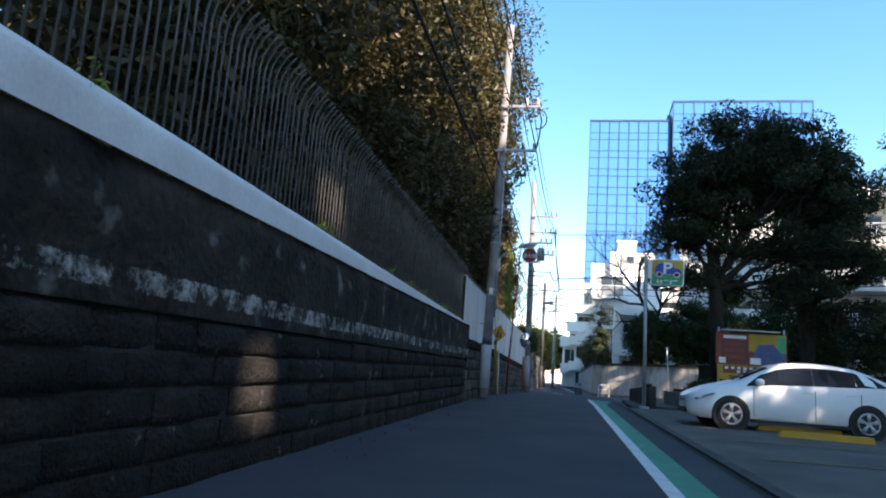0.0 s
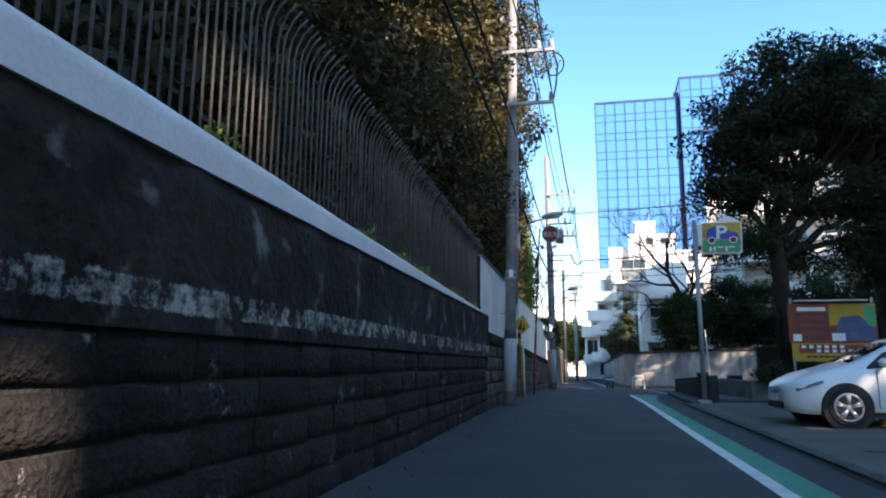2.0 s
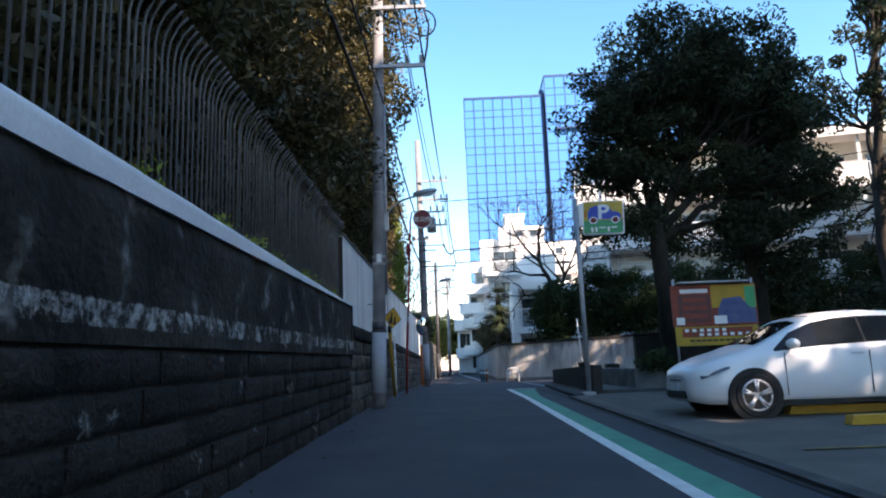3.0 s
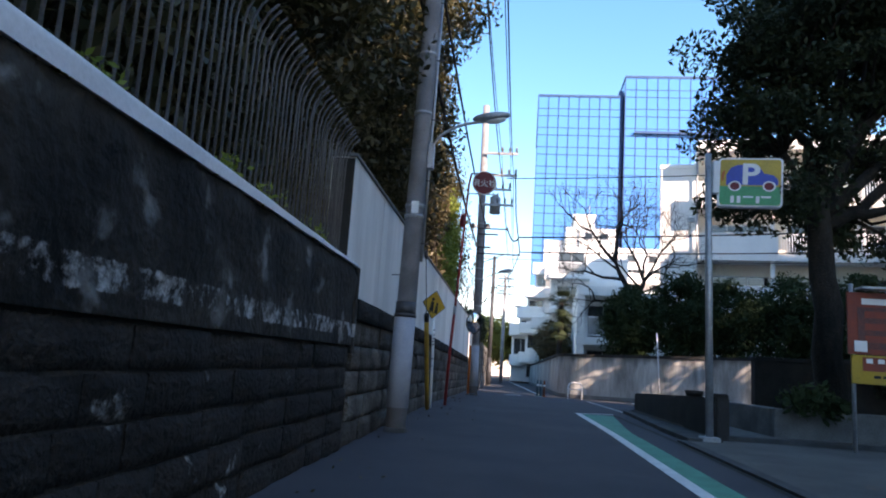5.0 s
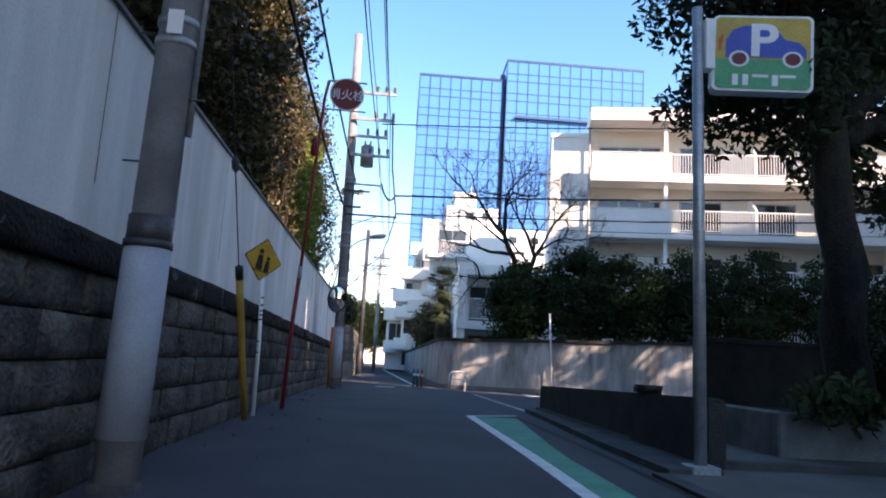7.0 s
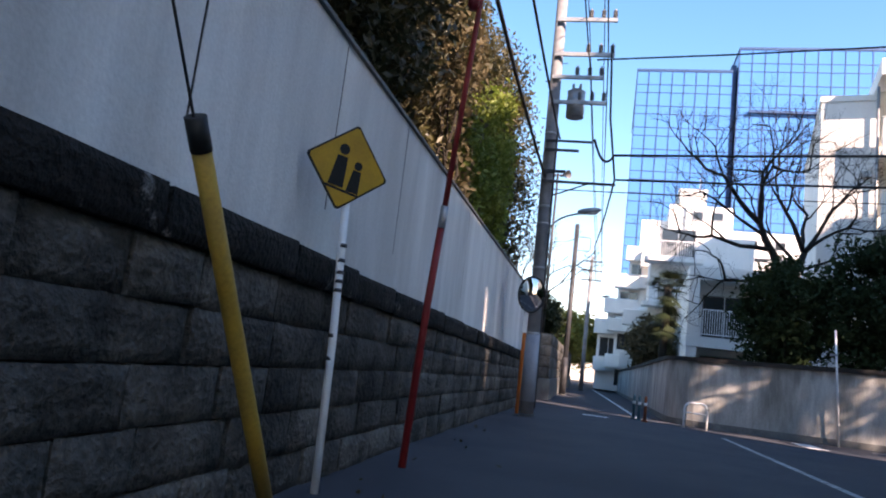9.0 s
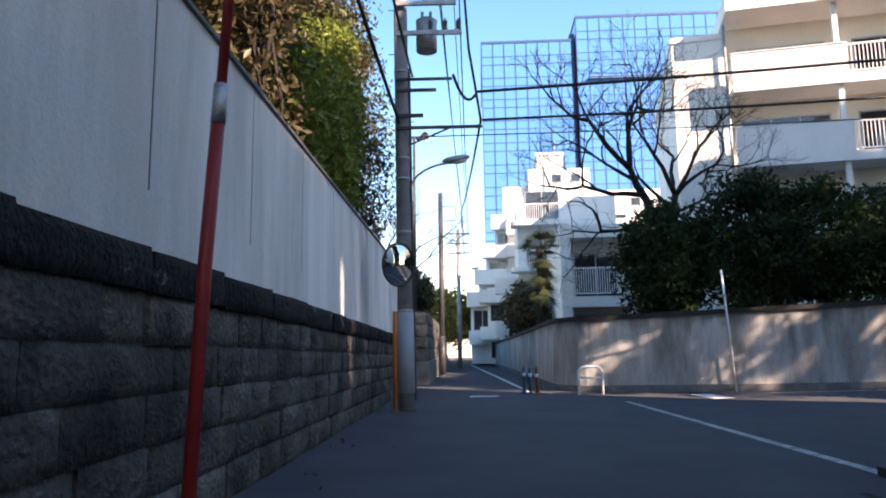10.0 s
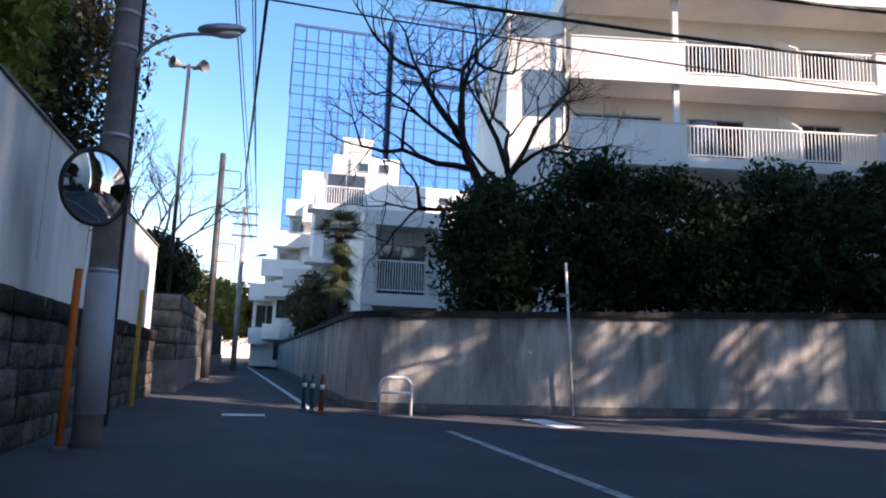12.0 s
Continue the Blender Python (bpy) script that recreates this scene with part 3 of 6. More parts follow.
for a, b in zip(JOINTS, JOINTS[1:]):
    g = 0.013
    b1 = BM()
    for x0, x1, y0, y1, up in ((-3.42, PLASTER_X, a + g, b - g, 0),):
        v = [b1.verts.new(p) for p in ((x0, y0, panel_foot(y0)), (x1, y0, panel_foot(y0)), (x1, y1, panel_foot(y1)), (x0, y1, panel_foot(y1)), (x0, y0, white_top(y0)), (x1, y0, white_top(y0)), (x1, y1, white_top(y1)), (x0, y1, white_top(y1)))]
        for f in ((0, 3, 2, 1), (4, 5, 6, 7), (0, 1, 5, 4), (1, 2, 6, 5), (2, 3, 7, 6), (3, 0, 4, 7)):
            b1.faces.new([v[q] for q in f])
    part("plaster_panel", b1, M_PLASTER, wall_white)
b1 = BM()
v = [b1.verts.new(p) for y in (JOINTS[0], WH_END) for p in ((-3.4, y, base_top(y)), (PLASTER_X - 0.005, y, base_top(y)), (PLASTER_X - 0.005, y, white_top(y) - 0.02), (-3.4, y, white_top(y) - 0.02))]
for f in ((0, 1, 2, 3), (7, 6, 5, 4), (0, 4, 5, 1), (1, 5, 6, 2), (2, 6, 7, 3), (3, 7, 4, 0)):
    b1.faces.new([v[q] for q in f])
part("panel_core", b1, M_JOINT, wall_white)
b1 = BM()
v = [b1.verts.new(p) for y in (JOINTS[0] - 0.02, WH_END + 0.02) for p in ((-3.46, y, white_top(y) + 0.003), (PLASTER_X + 0.03, y, white_top(y) + 0.003), (PLASTER_X + 0.03, y, white_top(y) + 0.035), (-3.46, y, white_top(y) + 0.06))]
for f in ((0, 1, 2, 3), (7, 6, 5, 4), (0, 4, 5, 1), (1, 5, 6, 2), (2, 6, 7, 3), (3, 7, 4, 0)):
    b1.faces.new([v[q] for q in f])
part("cap", b1, M_CAP, wall_white, "thin dark grey cap")
b1 = BM()
rows = [[b1.verts.new(p) for p in ((-3.41, y, base_top(y)), (PLASTER_X + 0.006, y, base_top(y)), (PLASTER_X + 0.006, y, panel_foot(y) + 0.006), (-3.41, y, panel_foot(y) + 0.012))] for y in JOINTS]
for p, q in zip(rows, rows[1:]):
    for k in range(4):
        b1.faces.new((p[k], q[k], q[(k + 1) % 4], p[(k + 1) % 4]))
b1.faces.new(rows[0])
b1.faces.new(rows[-1][::-1])
bmesh.ops.recalc_face_normals(b1, faces=b1.faces[:])
part("plinth", b1, M_PLASTER, wall_white, "plaster plinth band below the panels")
b1 = BM()
v = [b1.verts.new(p) for y in (JOINTS[0] - 0.1, WH_END) for p in ((-3.4, y, G(-3, y) - 0.3), (WALL_X - 0.07, y, G(-3, y) - 0.3), (WALL_X - 0.07, y, base_top(y) - 0.01), (-3.4, y, base_top(y) - 0.01))]
for f in ((0, 1, 2, 3), (7, 6, 5, 4), (0, 4, 5, 1), (1, 5, 6, 2), (2, 6, 7, 3), (3, 7, 4, 0)):
    b1.faces.new([v[q] for q in f])
part("stone_core", b1, M_MORTAR, wall_white)

# garden soil behind the walls
tagged(mesh_ob("garden_ground", box(BM(), -60, -3.47, -30, 45.9, -0.5, 1.82), M_BARK), "dark raised garden soil behind the wall", "garden", kind="structure")

# far left stone wall past the white one
wall_far = thing("wall_far_left", "rough pale stone retaining wall beyond the white wall", "wall", kind="structure")
FAR_Y = 46.6
part("core", box(BM(), -8, -2.6, FAR_Y + 0.14, 76, -0.4, 2.25), M_MORTAR, wall_far)
part("plinth", box(BM(), -8, -2.52, FAR_Y, 76, -0.4, 0.62, 0.02), M_CAP, wall_far)

# ---- right side: low dark walls, stained wall along the side street ----
wall_planter = thing("wall_planter", "low dark brown block wall beside the kerb", "wall", kind="structure")
bm = BM()
v = [bm.verts.new(p) for p in ((1.93, 21.85, -0.1), (2.13, 21.85, -0.1), (2.2, 29.1, -0.15), (2.0, 29.1, -0.15), (1.93, 21.85, 0.68), (2.13, 21.85, 0.68), (2.2, 29.1, 0.52), (2.0, 29.1, 0.52))]
for f in ((0, 3, 2, 1), (4, 5, 6, 7), (0, 1, 5, 4), (1, 2, 6, 5), (2, 3, 7, 6), (3, 0, 4, 7)):
    bm.faces.new([v[q] for q in f])
bmesh.ops.bevel(bm, geom=bm.edges[:], offset=0.02, segments=2, affect="EDGES")
part("body", bm, M_DARKWALL, wall_planter)
part("foot_kerb", strip(BM(), lambda y: 1.42 if y < 23 else 1.42 + 0.05 * (y - 23), lambda y: 1.925 + 0.009 * (y - 21.85), 21.5, 29.2, 0.07, 0.1), M_KERB, wall_planter)

wall_dark_right = thing("wall_dark_right", "dark stained wall with a coping at the lot's end", "wall", kind="structure")
part("body", box(BM(), 4.25, 26, 27.0, 27.25, -0.1, 1.46), M_DARKWALL, wall_dark_right)
part("coping", box(BM(), 4.2, 26, 26.95, 27.3, 1.46, 1.55, 0.012), M_DARKWALL, wall_dark_right)
garden_bed = thing("planting_bed", "raised planting bed with a low stained concrete edge", "planting bed", kind="structure")
part("front_edge", box(BM(), 3.02, 16, 22.5, 22.66, -0.1, 0.56, 0.02), M_CAP, garden_bed)
part("side_edge", box(BM(), 3.02, 3.18, 22.662, 26.99, -0.1, 0.56, 0.02), M_CAP, garden_bed)
part("soil", box(BM(), 3.182, 16, 22.664, 26.99, -0.1, 0.44), M_BARK, garden_bed)

# stained wall, turned about -11 degrees, with a rounded corner into the street
wall_side = thing("wall_side_street", "stained grey stucco wall with a dark tiled coping", "wall", kind="structure")
CORNER = []
CORNER.append((0.75, 75.0))
CORNER.append((1.0, 58.0))
CORNER.append((1.08, 44.0))
for k in range(9):
    a = math.radians(180 + 79 * k / 8)
    CORNER.append((2.08 + 1.0 * math.cos(a), 43.0 + 1.3 * math.sin(a)))
CORNER.append((6.0, 41.0))
CORNER.append((14.0, 39.45))
CORNER.append((45.0, 33.4))


def wall_along(bm, path, out, depth, z0, z1):
    """A wall along a path, its face on the path moved outwards by out."""
    n = len(path)
    rows = []
    for i, (x, y) in enumerate(path):
        p, q = path[max(i - 1, 0)], path[min(i + 1, n - 1)]
        d = Vector((q[0] - p[0], q[1] - p[1])).normalized()
        nx, ny = d.y, -d.x
        a = (x + nx * out, y + ny * out)
        b = (x - nx * depth, y - ny * depth)
        g = G(x, y)
        rows.append([bm.verts.new((a[0], a[1], g + z0)), bm.verts.new((a[0], a[1], z1(x, y))), bm.verts.new((b[0], b[1], z1(x, y))), bm.verts.new((b[0], b[1], g + z0))])
    for a, b in zip(rows, rows[1:]):
        for k in range(4):
            bm.faces.new((a[k], b[k], b[(k + 1) % 4], a[(k + 1) % 4]))
    bm.faces.new(rows[0])
    bm.faces.new(rows[-1][::-1])
    bmesh.ops.recalc_face_normals(bm, faces=bm.faces[:])
    return bm


def side_top(x, y):
    return (1.66 + 0.036 * max(0, x - 2)) if y < 44 else 1.66 - 0.012 * (y - 44)


part("stucco", wall_along(BM(), CORNER, 0.0, 0.2, -0.3, side_top), M_STUCCO, wall_side)
b1 = wall_along(BM(), CORNER, 0.06, 0.26, 0.0, lambda x, y: side_top(x, y) + 0.12)
for vtx in b1.verts:
    if vtx.co.z < 1.0:
        vtx.co.z = side_top(vtx.co.x, vtx.co.y) + 0.003
part("coping", b1, M_DARKWALL, wall_side, "dark weathered coping")
b1 = wall_along(BM(), CORNER, 0.03, 0.1, -0.3, lambda x, y: G(x, y) + 0.16)
part("plinth", b1, M_CAP, wall_side)
tagged(mesh_ob("side_garden_ground", box(BM(), 1.35, 70, 44.2, 120, -0.4, 0.9), M_BARK), "dark garden soil behind the stained wall", "garden", kind="structure")


# ---- poles, signs and wires on the left ----
def wire(name, pts, r, parent=None, sag=0.0, material=None, label="thin black overhead cable"):
    """A hanging cable through the points, sagging between each two."""
    out = []
    for a, b in zip(pts, pts[1:]):
        a, b = Vector(a), Vector(b)
        for i in range(10):
            t = i / 10
            p = a.lerp(b, t)
            p.z -= sag * 4 * t * (1 - t)
            out.append(p)
    out.append(Vector(pts[-1]))
    b1 = tube(BM(), out, r, 5)
    if parent:
        return part(name, b1, material or M_CABLE, parent)
    return tagged(mesh_ob(name, b1, material or M_CABLE), label, "cable", "overhead cables")


def street_lamp_head(parent, base, tip, z):
    """A curved arm with a long oval lamp head at its end."""
    x0, y0 = base
    x1, y1 = tip
    pts = []
    for i in range(9):
        t = i / 8
        a = t * math.pi / 2
        pts.append((x0 + (x1 - x0) * (1 - math.cos(a)) * 0.92, y0 + (y1 - y0) * (1 - math.cos(a)) * 0.92, z - 0.55 + 0.5 * math.sin(a)))
    arm = part("lamp_arm", tube(BM(), pts, 0.022, 8), M_GALV, parent)
    b1 = BM()
    bmesh.ops.create_uvsphere(b1, u_segments=16, v_segments=10, radius=1.0)
    for v in b1.verts:
        v.co = Vector((v.co.x * 0.27, v.co.y * 0.11, v.co.z * (0.085 if v.co.z > 0 else 0.05)))
        v.co.z += 0.06 * (v.co.x / 0.27) ** 2 * 0.3
    ob = part("lamp_head", b1, M_GALV, parent, "grey oval lamp head", smooth=True)
    ob.matrix_basis = pose(x1 - 0.05, y1, z, 0, -9, math.degrees(math.atan2(y1 - y0, x1 - x0)))
    b1 = BM()
    bmesh.ops.create_uvsphere(b1, u_segments=12, v_segments=6, radius=1.0)
    for v in b1.verts:
        v.co = Vector((v.co.x * 0.16, v.co.y * 0.08, v.co.z * 0.05))
    lens = part("lens", b1, M_WHITE, ob, smooth=True)
    lens.location = (0.05, 0, -0.03)


def insulators(bm, x, y, z):
    for k in range(4):
        cyl(bm, (x, y, z + 0.045 * k), (x, y, z + 0.045 * k + 0.018), 0.055, 0.045, 8)
    cyl(bm, (x, y, z - 0.05), (x, y, z + 0.2), 0.018, None, 6)
    return bm


def utility_pole(at, height, r0, r1, label, lean=(0, 0), wrap=0.0, shaft=None):
    x, y = at
    g = G(x, y)
    p = thing("utility_pole", label, "utility pole", "utility poles", at=(x, y, g))
    top = (lean[0] * height, lean[1] * height, height)
    part("shaft", cyl(BM(), (0, 0, -0.3), top, r0, r1, 24), shaft or M_POLE, p, smooth=False)
    if wrap:
        k = wrap / height
        part("wrap", cyl(BM(), (lean[0] * 0.32, lean[1] * 0.32, 0.32), (lean[0] * wrap, lean[1] * wrap, wrap), r0 + 0.012, r0 + (r1 - r0) * k + 0.012, 24), M_POLE_LOW, p, "pale grey plastic wrap")
    part("foot_collar", cyl(BM(), (0, 0, -0.05), (0, 0, 0.06), r0 + 0.035, r0 + 0.015, 20), M_KERB, p)
    return p


pole_near = utility_pole((-2.745, 20.0), 11.2, 0.139, 0.10, "grey concrete utility pole with a pale wrapped foot", (0.016, 0.0), 1.52)
for z in (1.52, 2.9, 3.05, 4.4, 5.3, 6.6, 6.75):
    part("steel_band", cyl(BM(), (0.016 * z, 0, z), (0.016 * z, 0, z + 0.05), 0.146 - 0.0041 * z + (0.014 if z < 2 else 0.004), None, 20), M_GALV if z > 1.7 else M_DARKSTEEL, pole_near)
part("dark_sleeve", cyl(BM(), (0.016 * 1.525, 0, 1.525), (0.016 * 1.73, 0, 1.73), 0.1425, 0.1415, 24), M_DARKSTEEL, pole_near, "dark painted band")
part("plate", box(BM(), 0.02, 0.12, -0.152, -0.142, 2.95, 3.12), M_WHITE, pole_near, "small white plate")
for z in np.arange(2.1, 6.4, 0.45):
    s = 1 if int(z / 0.45) % 2 else -1
    part("climbing_step", cyl(BM(), (0.016 * z, 0, z), (0.016 * z + s * 0.24, 0, z), 0.008, None, 6), M_DARKSTEEL, pole_near)
part("conduit", tube(BM(), [(0.19, 0.02, 2.3), (0.215, 0.02, 4.2), (0.235, 0.02, 6.4)], 0.022, 6), M_GALV, pole_near)
part("control_box", box(BM(), 0.18, 0.27, -0.06, 0.06, 3.62, 3.98, 0.01), M_GALV, pole_near)
street_lamp_head(pole_near, (0.22, 0.0), (1.1, 0.0), 4.40)
for z, l in ((7.15, 1.15), (8.5, 1.2)):
    part("crossarm", box(BM(), -0.1, l, -0.19, -0.12, z, z + 0.075), M_GALV, pole_near)
    for q in (l - 0.08, l - 0.4):
        part("insulator", insulators(BM(), q, -0.155, z + 0.1), M_WHITE, pole_near)
part("bracket_loop", tube(BM(), [(1.12, -0.155, 7.2), (1.2, -0.155, 7.6), (1.25, -0.155, 8.1), (1.15, -0.155, 8.5)], 0.022, 6), M_DARKSTEEL, pole_near)
part("hanging_loop", tube(BM(), [(1.15 + 0.25 * math.cos(a), -0.155, 8.15 + 0.3 * math.sin(a)) for a in np.linspace(-1.9, 1.5, 9)], 0.018, 6), M_CABLE, pole_near)

pole_mid = utility_pole((-2.42, 36.35), 11.0, 0.15, 0.12, "grey concrete utility pole with transformer and street lamp", (-0.011, 0.0), 1.75)
for z, l, a in ((5.15, 1.45, 0.05), (5.38, 0.35, 0.06), (5.88, 0.6, 0.05), (6.1, 0.9, 0.04), (7.0, 1.1, 0.08), (7.6, 1.0, 0.08), (8.15, 1.2, 0.09), (9.0, 1.2, 0.09)):
    part("crossarm", box(BM(), -0.15, l, -0.21, -0.15, z, z + a), M_GALV if z > 6.5 else M_DARKSTEEL, pole_mid)
    if z > 6.5:
        for q in (l - 0.06, l - 0.32, l - 0.6):
            part("insulator", insulators(BM(), q, -0.18, z + 0.12), M_POLE, pole_mid)
b1 = BM()
cyl(b1, (0.42, 0, 6.75), (0.42, 0, 7.35), 0.2, None, 18)
cyl(b1, (0.42, 0, 7.35), (0.42, 0, 7.42), 0.21, 0.1, 18)
cyl(b1, (0.34, 0, 7.42), (0.34, 0, 7.55), 0.03, None, 8)
cyl(b1, (0.5, 0, 7.42), (0.5, 0, 7.55), 0.03, None, 8)
part("transformer", b1, M_GALV, pole_mid, "grey cylindrical transformer")
part("brace", tube(BM(), [(0.1, -0.18, 4.85), (0.85, -0.18, 5.16)], 0.018, 6), M_DARKSTEEL, pole_mid)
for z in np.arange(2.2, 8.5, 0.45):
    s = 1 if int(z / 0.45) % 2 else -1
    part("climbing_step", cyl(BM(), (-0.011 * z, 0, z), (-0.011 * z + s * 0.24, 0, z), 0.008, None, 6), M_DARKSTEEL, pole_mid)
for z in (1.75, 3.2, 4.2, 4.6, 6.3):
    part("steel_band", cyl(BM(), (-0.011 * z, 0, z), (-0.011 * z, 0, z + 0.05), 0.15 - 0.0027 * z + 0.008, None, 20), M_GALV, pole_mid)
part("conduit", tube(BM(), [(0.155, -0.02, 0.2), (0.12, -0.02, 3.0), (0.08, -0.02, 6.4)], 0.022, 6), M_DARKSTEEL, pole_mid)
street_lamp_head(pole_mid, (0.1, -0.1), (1.0, -0.1), 4.56)

pole_far = utility_pole((-2.3, 54.0), 8.0, 0.135, 0.1, "slim dark utility pole with bracket frames", shaft=M_DARKSTEEL)
for z in (6.75, 4.1):
    part("bracket_frame", tube(BM(), [(0.05, 0, z), (0.62, 0, z), (0.68, 0, z + 0.06), (0.68, 0, z + 0.58), (0.62, 0, z + 0.64), (0.05, 0, z + 0.64)], 0.02, 6), M_DARKSTEEL, pole_far)
part("guard_sleeve", cyl(BM(), (0, 0, 0.1), (0, 0, 1.7), 0.15, None, 14), M_DARKSTEEL, pole_far)
pole_end = utility_pole((-1.6, 66.0), 8.5, 0.14, 0.1, "grey concrete utility pole far down the street")
street_lamp_head(pole_end, (0.12, 0.0), (1.1, 0.0), 6.0)
for z in (6.9, 7.5, 8.1):
    part("crossarm", box(BM(), -0.6, 0.7, -0.16, -0.1, z, z + 0.08), M_DARKSTEEL, pole_end)

# loudspeaker pole
speaker_pole = thing("loudspeaker_pole", "thin dark pole carrying grey horn loudspeakers", "loudspeaker pole", at=(-3.0, 47.4, 2.23))
part("shaft", cyl(BM(), (0, 0, -0.1), (0, 0, 6.2), 0.055, 0.045, 12), M_DARKSTEEL, speaker_pole)
for s, t in ((-1, 20), (1, -30)):
    b1 = BM()
    cyl(b1, (0, 0, 0), (0, -0.28, 0), 0.05, 0.17, 16, caps=False)
    cyl(b1, (0, 0.12, 0), (0, 0, 0), 0.06, 0.06, 12)
    h = part("horn", b1, M_POLE, speaker_pole, "grey loudspeaker horn")
    h.matrix_basis = pose(0.2 * s, 0, 6.15, 0, 0, 50 * s)
part("horn_bracket", box(BM(), -0.24, 0.24, -0.02, 0.02, 6.12, 6.16), M_DARKSTEEL, speaker_pole)

# guy wire with its yellow guard
guy = thing("guy_wire", "steel guy wire with a yellow plastic guard", "guy wire", at=(-2.82, 24.62, G(-3, 24)))
gd = Vector((0.03, -4.6, 6.3))
part("stay_cable", tube(BM(), [(0, 0, -0.05), gd * 0.5, gd], 0.007, 5), M_CABLE, guy)
part("guard", tube(BM(), [gd * 0.005, gd * 0.09, gd * 0.18, gd * 0.272], 0.042, 12), M_GUARD, guy, "scuffed yellow plastic guard")
part("guard_cap", tube(BM(), [gd * 0.266, gd * 0.285], 0.046, 12), M_BLACK, guy)
part("insulator", tube(BM(), [gd * 0.43, gd * 0.437, gd * 0.447, gd * 0.455], [0.01, 0.04, 0.04, 0.01], 10), M_DARKSTEEL, guy)

# school zone warning sign
warning_sign = thing("warning_sign", "yellow diamond school warning sign on a leaning white post", "road sign", at=(-2.84, 25.34, G(-3, 25.4)))
part("post", tube(BM(), [(0, 0, -0.05), (-0.01, -0.04, 1.0), (-0.05, -0.09, 2.25)], 0.027, 12), M_WHITE, warning_sign)
for z in (0.85, 1.0, 1.3, 1.36, 1.42, 1.5, 1.6):
    part("sticker", cyl(BM(), (-0.014 * z, -0.04 * z, z), (-0.014 * z, -0.04 * z, z + 0.025), 0.0288, None, 12), M_DARKSTEEL, warning_sign)


def diamond(bm, r, y0, y1, fold=0.0, corner=0.012):
    pts = []
    for a in (0, 90, 180, 270):
        c, s = math.cos(math.radians(a)), math.sin(math.radians(a))
        tx, tz = -s, c
        for k in (-1, 1):
            pts.append((c * (r - corner) + tx * corner * k, s * (r - corner) + tz * corner * k))
    prism(bm, pts[::-1], y0, y1)
    return bm


plate = part("plate", diamond(BM(), 0.306, -0.006, 0.004), M_BLACK, warning_sign, "black rimmed plate")
plate.matrix_basis = pose(-0.045, -0.125, 2.14, 2, 7, 43)
face = part("face", diamond(BM(), 0.288, -0.010, -0.0065), M_YELLOW, plate, "yellow face")
b1 = BM()
for cx, h, w in ((-0.055, 0.30, 0.075), (0.07, 0.22, 0.06)):
    z0 = -0.15 if cx < 0 else -0.16
    prism(b1, [(cx - w * 0.75, z0), (cx + w * 0.75, z0), (cx + w * 0.5, z0 + h * 0.7), (cx - w * 0.5, z0 + h * 0.7)][::-1], -0.013, -0.0105)
    prism(b1, [(cx + w * 0.5 * math.cos(a), z0 + h * 0.86 + w * 0.5 * math.sin(a)) for a in np.linspace(0, 2 * math.pi, 13)[:-1]][::-1], -0.013, -0.0105)
prism(b1, [(-0.15, -0.155), (0.12, -0.165), (0.12, -0.18), (-0.15, -0.17)], -0.013, -0.0105)
part("pictogram", b1, M_BLACK, plate, "dark pictogram of two plain figures")

# fire hydrant sign on a red pole
hydrant_sign = thing("hydrant_sign", "round red fire hydrant sign on a tall red pole", "road sign", at=(-2.66, 26.85, G(-3, 26.8)))
part("pole", tube(BM(), [(0, 0, -0.05), (0.05, 0, 1.4), (0.09, 0, 2.1)], 0.034, 12), M_RED, hydrant_sign, "thick red lower pole")
part("collar", tube(BM(), [(0.089, 0, 2.08), (0.1, 0, 2.28)], 0.036, 12), M_GALV, hydrant_sign)
part("upper_pole", tube(BM(), [(0.1, 0, 2.28), (0.17, 0, 3.6), (0.25, 0, 5.2), (0.3, 0, 5.5)], 0.026, 10), M_RED, hydrant_sign)
part("lamp", tube(BM(), [(0.14, -0.02, 4.15), (0.145, -0.03, 4.2), (0.155, -0.03, 4.42), (0.16, -0.02, 4.5)], [0.03, 0.055, 0.055, 0.02], 12), M_SIGN_RED, hydrant_sign, "small red lamp")
part("sign_arm", tube(BM(), [(0.3, 0, 5.5), (0.5, 0, 5.52), (0.95, 0, 5.5)], 0.016, 8), M_GALV, hydrant_sign)
part("sign_arm", tube(BM(), [(0.24, 0, 5.0), (0.95, 0, 4.99)], 0.014, 8), M_GALV, hydrant_sign)
disc = part("disc", cyl(BM(), (0, 0.012, 0), (0, -0.004, 0), 0.29, None, 36), M_WHITE, hydrant_sign)
disc.matrix_basis = pose(0.62, -0.03, 5.27, 0, 0, 4)
part("red_face", cyl(BM(), (0, -0.0045, 0), (0, -0.008, 0), 0.27, None, 36), M_SIGN_RED, disc)
flat_text("\u6d88\u706b\u6813", 0.2, M_WHITE, disc, pose(0, -0.011, -0.02, 90, 0, 0))

# convex traffic mirror on an orange post
traffic_mirror = thing("traffic_mirror", "round convex traffic mirror on an orange post", "traffic mirror", at=(-2.6, 36.0, G(-3, 36)))
part("post", tube(BM(), [(0, 0, -0.05), (0.0, 0, 1.6), (0.02, 0.02, 2.4), (0.03, 0.06, 2.72)], 0.038, 14), M_ORANGE, traffic_mirror)
M_MIRROR = bpy.data.materials.new("mirror")
M_MIRROR.use_nodes = True
mb = M_MIRROR.node_tree.nodes["Principled BSDF"]
mb.inputs["Base Color"].default_value, mb.inputs["Metallic"].default_value, mb.inputs["Roughness"].default_value = (0.75, 0.76, 0.77, 1), 1.0, 0.03


